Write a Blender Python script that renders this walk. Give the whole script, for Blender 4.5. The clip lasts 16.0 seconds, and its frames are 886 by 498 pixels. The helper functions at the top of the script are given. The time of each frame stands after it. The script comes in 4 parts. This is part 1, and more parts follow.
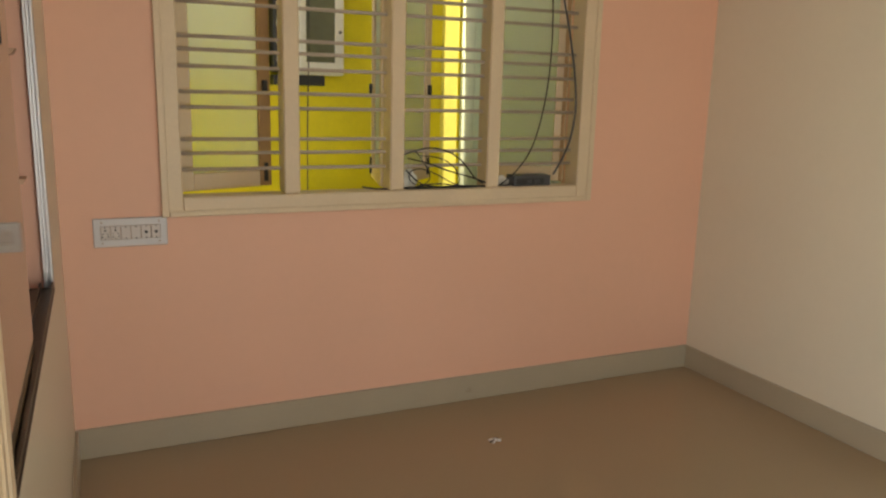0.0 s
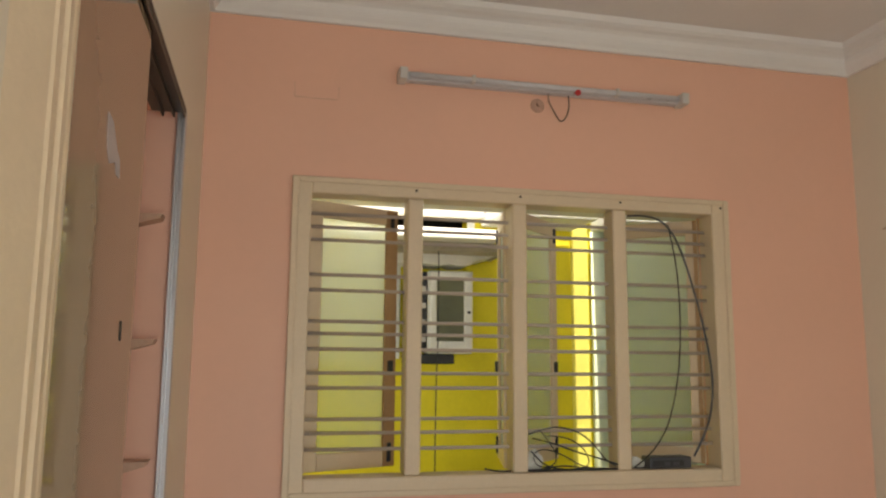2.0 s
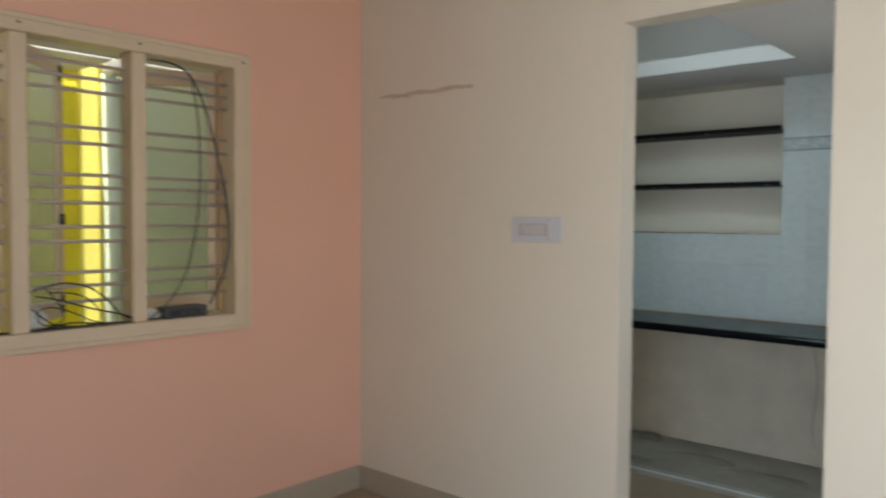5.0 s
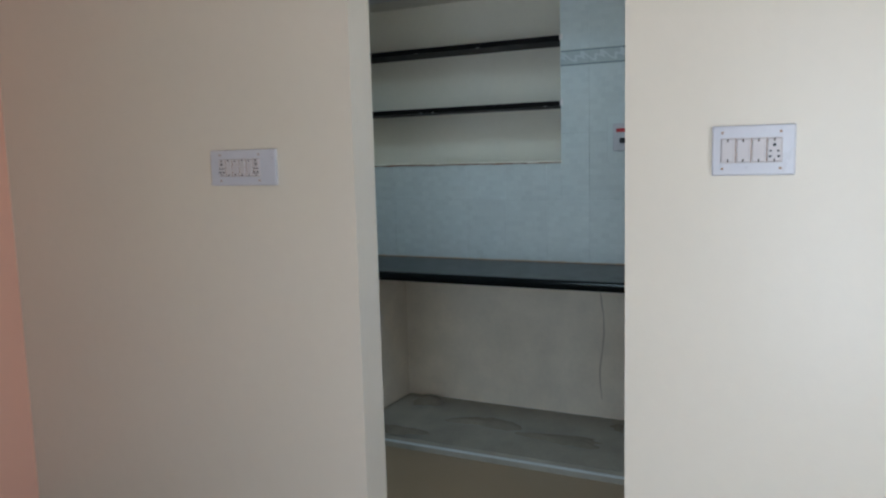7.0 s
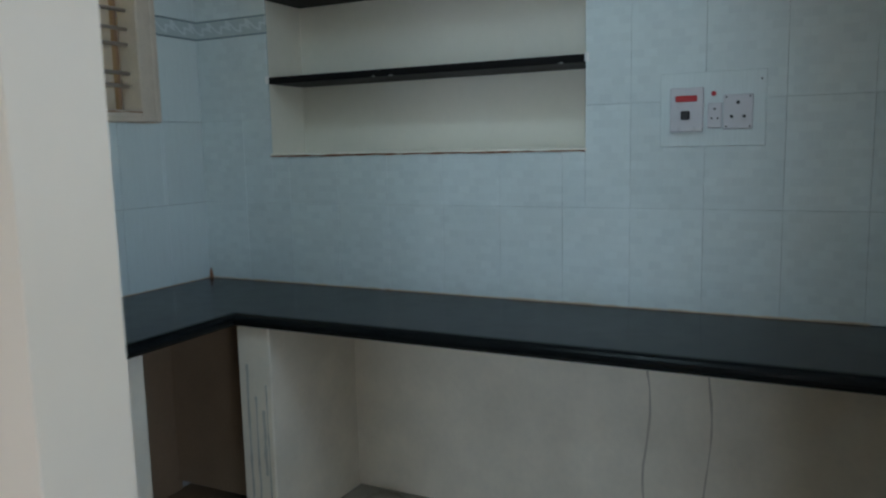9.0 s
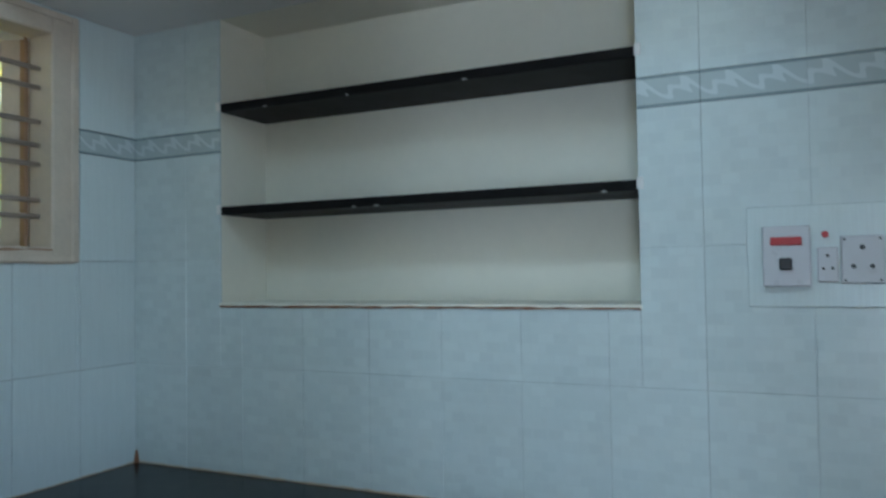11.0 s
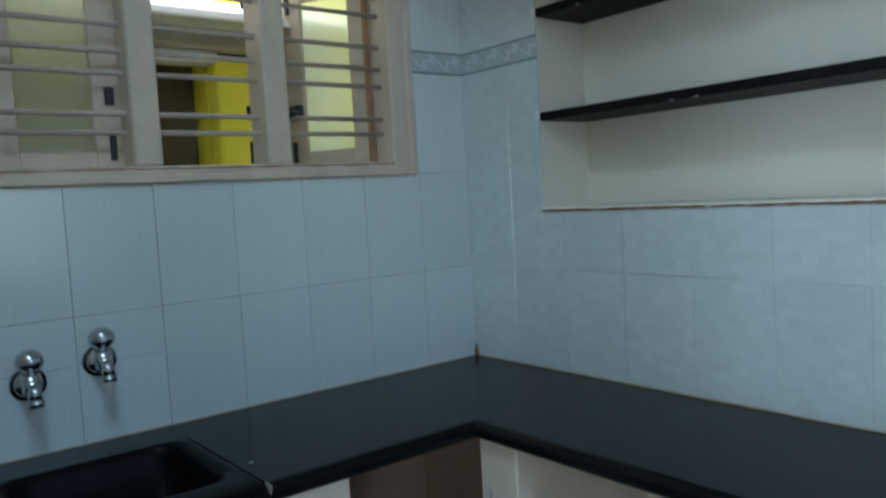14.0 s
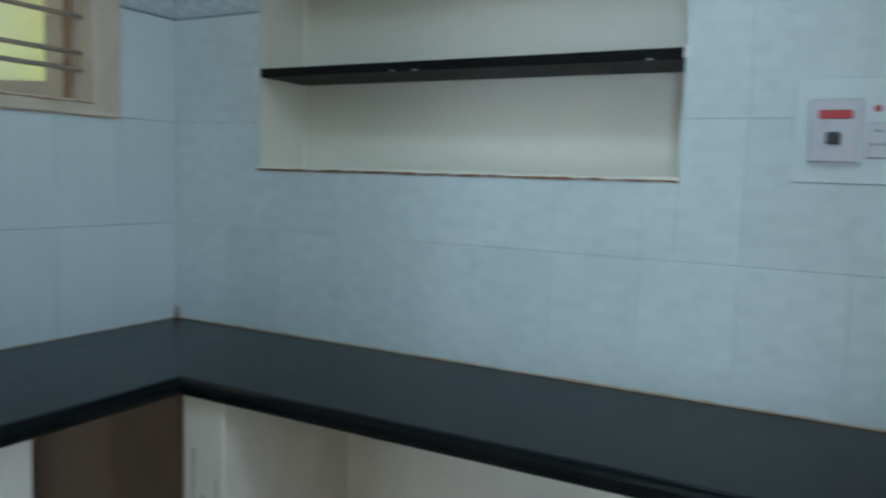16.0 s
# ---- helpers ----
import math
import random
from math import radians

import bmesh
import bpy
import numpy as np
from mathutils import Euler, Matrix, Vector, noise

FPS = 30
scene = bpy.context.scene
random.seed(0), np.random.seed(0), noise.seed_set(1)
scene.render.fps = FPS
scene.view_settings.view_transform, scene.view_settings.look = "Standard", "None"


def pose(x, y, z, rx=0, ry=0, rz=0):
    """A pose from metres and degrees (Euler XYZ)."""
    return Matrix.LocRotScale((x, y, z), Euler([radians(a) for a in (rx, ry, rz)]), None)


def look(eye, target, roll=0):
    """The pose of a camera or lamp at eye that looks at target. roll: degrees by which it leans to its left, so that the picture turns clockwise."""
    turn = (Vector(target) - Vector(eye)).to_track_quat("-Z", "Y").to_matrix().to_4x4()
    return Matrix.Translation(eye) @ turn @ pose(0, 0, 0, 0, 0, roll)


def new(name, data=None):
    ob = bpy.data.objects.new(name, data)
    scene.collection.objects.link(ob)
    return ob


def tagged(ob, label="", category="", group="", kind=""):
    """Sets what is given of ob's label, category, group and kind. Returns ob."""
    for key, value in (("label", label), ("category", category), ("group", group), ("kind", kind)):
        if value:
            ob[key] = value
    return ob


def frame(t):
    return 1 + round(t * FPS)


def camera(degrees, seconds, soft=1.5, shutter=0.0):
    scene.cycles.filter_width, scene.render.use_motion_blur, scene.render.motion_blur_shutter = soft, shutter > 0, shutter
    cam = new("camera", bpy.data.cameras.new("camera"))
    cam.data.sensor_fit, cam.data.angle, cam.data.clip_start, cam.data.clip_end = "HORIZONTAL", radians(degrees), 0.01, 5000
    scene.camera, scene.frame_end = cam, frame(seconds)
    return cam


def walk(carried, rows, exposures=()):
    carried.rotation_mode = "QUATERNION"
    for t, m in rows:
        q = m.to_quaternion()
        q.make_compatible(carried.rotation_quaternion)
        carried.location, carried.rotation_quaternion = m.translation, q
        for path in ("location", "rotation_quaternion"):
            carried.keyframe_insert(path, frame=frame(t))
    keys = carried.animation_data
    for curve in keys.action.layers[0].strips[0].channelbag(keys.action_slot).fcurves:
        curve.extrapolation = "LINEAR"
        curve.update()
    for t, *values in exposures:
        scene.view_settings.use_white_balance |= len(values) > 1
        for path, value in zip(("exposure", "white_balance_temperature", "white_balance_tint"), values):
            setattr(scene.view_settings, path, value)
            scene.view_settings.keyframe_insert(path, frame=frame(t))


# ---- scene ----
cam = camera(60.1, 16.0, soft=2.2, shutter=0.35)
PATH = [
    (0, (-2.915, -3.121, 1.438), (-2.103, -1.339, 1.033), 1.5),
    (0.5, (-2.84, -3.106, 1.441), (-2.159, -1.247, 1.156), 1.7),
    (1, (-2.807, -3.093, 1.432), (-2.407, -1.136, 1.333), 1.8),
    (1.5, (-2.787, -3.102, 1.461), (-2.381, -1.147, 1.569), 1.2),
    (2, (-2.774, -3.123, 1.468), (-2.334, -1.193, 1.754), 0.5),
    (2.5, (-2.78, -3.112, 1.465), (-2.208, -1.215, 1.738), 0.3),
    (3, (-2.78, -3.095, 1.465), (-2.046, -1.246, 1.667), -0.2),
    (3.5, (-2.825, -3.073, 1.459), (-1.875, -1.317, 1.588), -0.3),
    (4, (-2.842, -3.072, 1.455), (-1.719, -1.418, 1.505), -0.2),
    (4.5, (-2.856, -3.077, 1.451), (-1.555, -1.558, 1.436), 0.4),
    (5, (-2.821, -3.101, 1.446), (-1.325, -1.775, 1.371), 0.4),
    (5.2, (-2.812, -3.081, 1.456), (-1.215, -1.882, 1.346), 0.4),
    (7.3, (-1.678, -2.736, 1.414), (0.1, -1.853, 1.168), -1.7),
    (7.5, (-1.527, -2.687, 1.399), (0.244, -1.792, 1.144), -2.2),
    (7.8, (-1.258, -2.59, 1.406), (0.467, -1.609, 1.151), -3.0),
    (8, (-1.107, -2.526, 1.413), (0.602, -1.517, 1.16), -2.5),
    (8.2, (-0.98, -2.485, 1.397), (0.738, -1.493, 1.139), -2.2),
    (10.3, (0.111, -1.923, 1.418), (1.927, -1.122, 1.168), -1.4),
    (10.5, (0.143, -1.907, 1.432), (1.949, -1.078, 1.207), -1.2),
    (11, (0.195, -1.886, 1.474), (1.999, -1.024, 1.536), -0.9),
    (11.5, (0.202, -1.92, 1.46), (1.916, -0.909, 1.659), 0.2),
    (12, (0.257, -1.94, 1.474), (1.857, -0.754, 1.659), 0.8),
    (12.5, (0.253, -1.949, 1.472), (1.709, -0.586, 1.621), -0.2),
    (13, (0.249, -1.942, 1.455), (1.592, -0.461, 1.492), -2.3),
    (13.5, (0.258, -1.935, 1.464), (1.498, -0.365, 1.456), -3.2),
    (14, (0.277, -1.948, 1.445), (1.519, -0.386, 1.305), -3.2),
    (14.5, (0.268, -1.949, 1.427), (1.544, -0.438, 1.129), -2.2),
    (15, (0.256, -1.941, 1.426), (1.547, -0.457, 1.062), -1.0),
    (15.5, (0.266, -1.961, 1.41), (1.665, -0.553, 1.163), 1.0),
    (16, (0.208, -1.906, 1.368), (1.956, -0.954, 1.179), 1.8),
]
walk(cam, [(t, look(e, g, r)) for t, e, g, r in PATH], [
    (0, 1.15, 8300, 10), (1.2, 1.15, 7800, 10), (3, 1.1, 7350, 10), (5, 1.07, 6550, 11), (7.4, 0.92, 5950, 11), (8.2, 0.9, 5950, 10), (10.4, 1.42, 5550, 6), (13.2, 1.42, 5500, 6), (14.8, 1.5, 5600, 6), (16, 1.6, 5650, 6)])

# ---------------------------------------------------------------- light
world = bpy.data.worlds.new("sky")
scene.world = world
world.use_nodes = True
wn = world.node_tree
sky = wn.nodes.new("ShaderNodeTexSky")
sky.sky_type, sky.sun_disc = "NISHITA", False
sky.sun_elevation, sky.sun_rotation = radians(76), radians(183)
wn.links.new(sky.outputs[0], wn.nodes["Background"].inputs[0])
wn.nodes["Background"].inputs[1].default_value = 0.15

sun = new("sun", bpy.data.lights.new("sun", "SUN"))
sun.data.energy, sun.data.angle, sun.data.color = 5.0, radians(0.6), (1, 0.95, 0.86)
# the sun stands in the south, a little to the west
sun.matrix_world = look((-0.11, -2.24, 9.0), (0, 0, 0))

# daylight of the open entrance door in the hall's west wall, where the walk begins
door_light = new("door_daylight", bpy.data.lights.new("door_daylight", "AREA"))
door_light.data.shape, door_light.data.size, door_light.data.size_y = "RECTANGLE", 0.92, 2.0
door_light.data.energy, door_light.data.color = 7.3, (0.76, 0.89, 1.0)
door_light.data.spread = radians(105)      # narrowed to throw more light through the opening; no porch is built
door_light.matrix_world = look((-3.16, -3.0, 1.03), (0, -3.0, 1.03))

# unseen back door assumed in the hall's south wall, behind the walk, for light
back_light = new("assumed_back_daylight", bpy.data.lights.new("assumed_back_daylight", "AREA"))
back_light.data.shape, back_light.data.size, back_light.data.size_y = "RECTANGLE", 1.3, 2.0
back_light.data.energy, back_light.data.color = 15, (0.80, 0.90, 1.0)
back_light.matrix_world = look((-2.2, -4.66, 1.1), (-2.2, 0, 1.1))

# fill lamp in an unseen window, added to the kitchen's south wall
kitchen_fill = new("kitchen_fill_lamp", bpy.data.lights.new("kitchen_fill_lamp", "AREA"))
kitchen_fill.data.shape, kitchen_fill.data.size, kitchen_fill.data.size_y = "RECTANGLE", 0.85, 0.95
kitchen_fill.data.energy, kitchen_fill.data.color = 0.35, (0.67, 0.88, 0.98)
kitchen_fill.matrix_world = look((1.0, -2.81, 1.62), (1.0, 0, 1.62))

# daylight of the skylight over the kitchen, above the hole in the loft
skylight = new("skylight_daylight", bpy.data.lights.new("skylight_daylight", "AREA"))
skylight.data.shape, skylight.data.size, skylight.data.size_y = "RECTANGLE", 0.46, 0.58
skylight.data.energy, skylight.data.color = 5.4, (0.65, 0.88, 0.98)
skylight.matrix_world = look((0.42, -1.31, 3.04), (0.42, -1.309, 0))

# ---------------------------------------------------------------- materials
def node_mat(name, base, rough=0.6, metal=0.0, var=0.06, scale=3.0, grain=0.04, gscale=60.0, bump=0.1,
             bscale=120.0, spec=0.5, rvar=0.08, per_piece=0.0):
    """A surface with stains at one scale, grain at another and fine relief."""
    m = bpy.data.materials.new(name)
    m.use_nodes = True
    nt = m.node_tree
    n, l = nt.nodes, nt.links
    p = n["Principled BSDF"]
    tc = n.new("ShaderNodeTexCoord")
    geo = n.new("ShaderNodeNewGeometry")
    big, fine = n.new("ShaderNodeTexNoise"), n.new("ShaderNodeTexNoise")
    for t, s, d in ((big, scale, 5), (fine, gscale, 3)):
        t.inputs["Scale"].default_value = s
        t.inputs["Detail"].default_value = d
        l.new(geo.outputs["Position"], t.inputs["Vector"])
    a = n.new("ShaderNodeMath"); a.operation = "MULTIPLY_ADD"
    a.inputs[1].default_value, a.inputs[2].default_value = 2 * var, 1 - var
    l.new(big.outputs["Fac"], a.inputs[0])
    b = n.new("ShaderNodeMath"); b.operation = "MULTIPLY_ADD"
    b.inputs[1].default_value, b.inputs[2].default_value = 2 * grain, -grain
    l.new(fine.outputs["Fac"], b.inputs[0])
    c = n.new("ShaderNodeMath"); c.operation = "ADD"
    l.new(a.outputs[0], c.inputs[0]); l.new(b.outputs[0], c.inputs[1])
    last = c.outputs[0]
    if per_piece:
        oi = n.new("ShaderNodeObjectInfo")
        e = n.new("ShaderNodeMath"); e.operation = "MULTIPLY_ADD"
        e.inputs[1].default_value, e.inputs[2].default_value = 2 * per_piece, -per_piece
        l.new(oi.outputs["Random"], e.inputs[0])
        f = n.new("ShaderNodeMath"); f.operation = "ADD"
        l.new(last, f.inputs[0]); l.new(e.outputs[0], f.inputs[1])
        last = f.outputs[0]
    mix = n.new("ShaderNodeVectorMath"); mix.operation = "SCALE"
    mix.inputs[0].default_value = base
    l.new(last, mix.inputs["Scale"])
    l.new(mix.outputs[0], p.inputs["Base Color"])
    r = n.new("ShaderNodeMath"); r.operation = "MULTIPLY_ADD"; r.use_clamp = True
    r.inputs[1].default_value, r.inputs[2].default_value = 2 * rvar, rough - rvar
    l.new(big.outputs["Fac"], r.inputs[0])
    l.new(r.outputs[0], p.inputs["Roughness"])
    p.inputs["Metallic"].default_value = metal
    p.inputs["Specular IOR Level"].default_value = spec
    if bump:
        bn = n.new("ShaderNodeTexNoise")
        bn.inputs["Scale"].default_value, bn.inputs["Detail"].default_value = bscale, 4
        l.new(geo.outputs["Position"], bn.inputs["Vector"])
        bu = n.new("ShaderNodeBump")
        bu.inputs["Strength"].default_value, bu.inputs["Distance"].default_value = bump, 0.003
        l.new(bn.outputs["Fac"], bu.inputs["Height"])
        l.new(bu.outputs[0], p.inputs["Normal"])
    return m


PINK = node_mat("peach_wall_paint", (0.82, 0.47, 0.345), 0.5, var=0.05, scale=1.6, grain=0.02, gscale=25, bump=0.12, bscale=70)
CREAM = node_mat("cream_wall_paint", (0.73, 0.655, 0.54), 0.36, var=0.05, scale=1.5, grain=0.02, gscale=25, bump=0.12, bscale=70)
WHITE = node_mat("white_ceiling_paint", (0.78, 0.76, 0.75), 0.7, var=0.05, scale=1.2, grain=0.02, gscale=30, bump=0.08, bscale=60)
NICHE = node_mat("off_white_niche_paint", (0.83, 0.79, 0.69), 0.6, var=0.05, scale=3, grain=0.03, gscale=30, bump=0.12, bscale=80)
UNDER = node_mat("stained_whitewash", (0.82, 0.735, 0.61), 0.7, var=0.2, scale=4.5, grain=0.05, gscale=40, bump=0.25, bscale=60)
FLOOR = node_mat("beige_vitrified_floor", (0.36, 0.27, 0.175), 0.3, var=0.08, scale=1.2, grain=0.03, gscale=90, bump=0.0, rvar=0.06)
SKIRT = node_mat("grey_beige_skirting_tile", (0.41, 0.345, 0.26), 0.3, var=0.07, scale=4, grain=0.04, gscale=80, bump=0.03)
WOOD = node_mat("cream_enamel_on_wood", (0.70, 0.56, 0.40), 0.42, var=0.07, scale=5, grain=0.05, gscale=60, bump=0.2, bscale=90)
OLDWOOD = node_mat("worn_cream_enamel_on_wood", (0.63, 0.53, 0.43), 0.5, var=0.2, scale=8, grain=0.08, gscale=70, bump=0.3, bscale=90)
IRON = node_mat("taupe_painted_iron", (0.46, 0.39, 0.345), 0.45, var=0.12, scale=12, grain=0.06, gscale=90, bump=0.15)
GRANITE = node_mat("black_polished_granite", (0.006, 0.007, 0.0075), 0.2, spec=0.15, var=0.3, scale=14, grain=0.3, gscale=220, bump=0.03, bscale=200, rvar=0.08)
SINKSTONE = node_mat("black_honed_stone", (0.004, 0.0045, 0.005), 0.32, spec=0.08, var=0.3, scale=12, grain=0.3, gscale=200, bump=0.06, bscale=150)
GROUT = node_mat("grey_grout", (0.45, 0.455, 0.45), 0.9, var=0.3, scale=6, grain=0.1, gscale=90, bump=0.2)
PALEGROUT = node_mat("pale_grout", (0.58, 0.62, 0.635), 0.85, var=0.15, scale=6, grain=0.1, gscale=90, bump=0.2)
PLASTIC = node_mat("white_switch_plastic", (0.58, 0.57, 0.60), 0.3, var=0.04, scale=20, grain=0.02, gscale=90, bump=0.02)
OFFPLASTIC = node_mat("faded_switch_plastic", (0.58, 0.53, 0.52), 0.35, var=0.08, scale=30, grain=0.03, gscale=90, bump=0.02)
GREYPLASTIC = node_mat("grey_switch_plastic", (0.62, 0.58, 0.55), 0.35, var=0.05, scale=20, grain=0.02, gscale=90, bump=0.02)
DARK = node_mat("dark_plastic", (0.02, 0.02, 0.022), 0.4, var=0.1, scale=20, grain=0.05, gscale=90, bump=0.03)
RED = node_mat("red_plastic", (0.45, 0.03, 0.035), 0.35, var=0.08, scale=30, grain=0.03, gscale=90, bump=0.02)
CHROME = node_mat("chrome", (0.52, 0.54, 0.57), 0.16, metal=1.0, var=0.05, scale=20, grain=0.03, gscale=90, bump=0.0)
ALU = node_mat("dull_aluminium", (0.55, 0.54, 0.56), 0.38, metal=0.85, var=0.1, scale=10, grain=0.06, gscale=120, bump=0.05)
TRACK = node_mat("dark_brown_track", (0.07, 0.05, 0.035), 0.45, var=0.15, scale=8, grain=0.06, gscale=90, bump=0.06)
LAMINATE = node_mat("brown_gloss_laminate", (0.26, 0.18, 0.115), 0.05, spec=0.85, var=0.08, scale=2.5, grain=0.04, gscale=40, bump=0.01, bscale=15, rvar=0.03)
STAIN = node_mat("peeled_brown_plaster", (0.56, 0.44, 0.33), 0.85, var=0.3, scale=30, grain=0.1, gscale=120, bump=0.4)
SOOT = node_mat("soot_smudge", (0.55, 0.33, 0.25), 0.9, var=0.3, scale=30, grain=0.1, gscale=120, bump=0.3)
CEMENT = node_mat("grey_cement", (0.34, 0.315, 0.265), 0.5, var=0.4, scale=5, grain=0.12, gscale=60, bump=0.4, bscale=50)
YELLOW = node_mat("yellow_exterior_paint", (0.93, 0.81, 0.05), 0.7, var=0.22, scale=3.5, grain=0.06, gscale=40, bump=0.5, bscale=25)
# lighter than the yellow wall: the bright sunlit strip is in its colour
LEMON = node_mat("lemon_paint_sunlit_tone", (0.93, 0.86, 0.20), 0.6, var=0.08, scale=3.5, grain=0.05, gscale=40, bump=0.3, bscale=30)
PALEGREEN = node_mat("pale_green_exterior_paint", (0.72, 0.81, 0.66), 0.6, var=0.08, scale=3.5, grain=0.05, gscale=40, bump=0.3, bscale=30)
EXTWHITE = node_mat("white_exterior_paint", (0.78, 0.77, 0.73), 0.7, var=0.15, scale=5, grain=0.06, gscale=40, bump=0.4, bscale=40)
DIRTYSLAB = node_mat("weathered_concrete", (0.40, 0.36, 0.28), 0.85, var=0.35, scale=5, grain=0.15, gscale=50, bump=0.6, bscale=40)
METALBOX = node_mat("grey_enamelled_steel", (0.76, 0.79, 0.78), 0.4, metal=0.0, var=0.2, scale=7, grain=0.06, gscale=60, bump=0.06)
BROWNDOOR = node_mat("dark_brown_door_paint", (0.07, 0.05, 0.035), 0.6, var=0.25, scale=7, grain=0.1, gscale=60, bump=0.2)
CLEAT = node_mat("brown_wood", (0.36, 0.22, 0.14), 0.6, var=0.2, scale=10, grain=0.1, gscale=60, bump=0.2)
PAPER = node_mat("white_paper", (0.78, 0.77, 0.78), 0.8, var=0.05, scale=20, grain=0.03, gscale=80, bump=0.1)
LILACPAPER = node_mat("faded_lilac_paper", (0.50, 0.42, 0.42), 0.8, var=0.12, scale=25, grain=0.05, gscale=80, bump=0.15)
ROUGHPLASTER = node_mat("bare_brown_plaster", (0.34, 0.235, 0.15), 0.9, var=0.2, scale=5, grain=0.08, gscale=60, bump=0.3, bscale=60)
GREYBOX = node_mat("charcoal_plastic", (0.06, 0.06, 0.068), 0.4, var=0.1, scale=20, grain=0.05, gscale=90, bump=0.03)
BAG = node_mat("crumpled_white_polythene", (0.72, 0.72, 0.68), 0.35, var=0.12, scale=30, grain=0.05, gscale=80, bump=0.3, bscale=50)
STILEBROWN = node_mat("brown_stile_wood", (0.42, 0.25, 0.12), 0.6, var=0.2, scale=9, grain=0.1, gscale=60, bump=0.3)
VOID = node_mat("unlit_dark_interior", (0.008, 0.008, 0.009), 0.95, spec=0.02, var=0.1, scale=8, grain=0.05, gscale=60, bump=0.05)
# base colour lowered so the sunlit upper wall looks less lit
DIMYELLOW = node_mat("shade_dimmed_yellow_paint", (0.56, 0.46, 0.16), 0.8, var=0.25, scale=9, grain=0.12, gscale=45, bump=0.8, bscale=25)
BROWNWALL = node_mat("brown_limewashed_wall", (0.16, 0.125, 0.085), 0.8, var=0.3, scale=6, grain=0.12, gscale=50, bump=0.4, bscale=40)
WHITESTEEL = node_mat("white_enamelled_steel", (0.86, 0.87, 0.85), 0.3, var=0.12, scale=9, grain=0.05, gscale=60, bump=0.05)
SHELFSTONE = node_mat("black_sawn_granite", (0.010, 0.009, 0.009), 0.5, spec=0.1, var=0.4, scale=10, grain=0.3, gscale=160, bump=0.2, bscale=120)
GLAZING = node_mat("dusty_dark_glazing", (0.16, 0.17, 0.12), 0.12, var=0.3, scale=9, grain=0.05, gscale=60, bump=0.0)
CLEATWOOD = node_mat("peach_painted_wood", (0.56, 0.35, 0.25), 0.6, var=0.2, scale=10, grain=0.1, gscale=60, bump=0.2)
EARTH = node_mat("grey_ground", (0.35, 0.33, 0.30), 0.9, var=0.3, scale=2, grain=0.15, gscale=40, bump=0.5, bscale=30)


def tile_mat(name, base, emboss):
    """Glazed wall tile: pale streaks along z and, where embossed, small lozenge relief."""
    m = node_mat(name, base, 0.16, var=0.05, scale=4, grain=0.03, gscale=50, bump=0.0, rvar=0.05, per_piece=0.03)
    nt = m.node_tree
    n, l = nt.nodes, nt.links
    geo = n.new("ShaderNodeNewGeometry")
    mp = n.new("ShaderNodeMapping")
    l.new(geo.outputs["Position"], mp.inputs["Vector"])
    if emboss:
        # staggered lozenge blocks, slightly different in tone and gloss
        sep, com = n.new("ShaderNodeSeparateXYZ"), n.new("ShaderNodeCombineXYZ")
        l.new(geo.outputs["Position"], sep.inputs[0])
        l.new(sep.outputs["Y"], com.inputs[0])
        l.new(sep.outputs["Z"], com.inputs[1])
        tex = n.new("ShaderNodeTexBrick")
        l.new(com.outputs[0], tex.inputs["Vector"])
        tex.inputs["Scale"].default_value = 1.0
        for key, v in (("Brick Width", 0.044), ("Row Height", 0.029), ("Mortar Size", 0.0035), ("Mortar Smooth", 1.0), ("Bias", -0.1)):
            tex.inputs[key].default_value = v
        tex.inputs["Color1"].default_value = (0.94, 0.945, 0.95, 1)
        tex.inputs["Color2"].default_value = (1.035, 1.035, 1.035, 1)
        tex.inputs["Mortar"].default_value = (0.985, 0.985, 0.985, 1)
        tone, out, strength = tex.outputs["Color"], tex.outputs["Color"], 0.45
    else:
        tex = n.new("ShaderNodeTexNoise")
        mp.inputs["Scale"].default_value = (230, 230, 7)
        l.new(mp.outputs[0], tex.inputs["Vector"])
        tex.inputs["Scale"].default_value, tex.inputs["Detail"].default_value = 1.0, 3
        ramp = n.new("ShaderNodeMapRange")
        ramp.inputs["From Min"].default_value, ramp.inputs["From Max"].default_value = 0.3, 0.7
        ramp.inputs["To Min"].default_value, ramp.inputs["To Max"].default_value = 0.965, 1.025
        l.new(tex.outputs["Fac"], ramp.inputs["Value"])
        tone, out, strength = ramp.outputs["Result"], tex.outputs["Fac"], 0.08
    base_in = n["Principled BSDF"].inputs["Base Color"]
    mul = n.new("ShaderNodeVectorMath"); mul.operation = "MULTIPLY"
    l.new(base_in.links[0].from_socket, mul.inputs[0])
    l.new(tone, mul.inputs[1])
    l.new(mul.outputs[0], base_in)
    bu = n.new("ShaderNodeBump")
    bu.inputs["Strength"].default_value, bu.inputs["Distance"].default_value = strength, 0.004
    l.new(out, bu.inputs["Height"])
    l.new(bu.outputs[0], n["Principled BSDF"].inputs["Normal"])
    return m


TILE = tile_mat("bluish_white_glazed_tile", (0.655, 0.715, 0.72), False)
TILE_EMB = tile_mat("embossed_bluish_white_tile", (0.655, 0.715, 0.72), True)


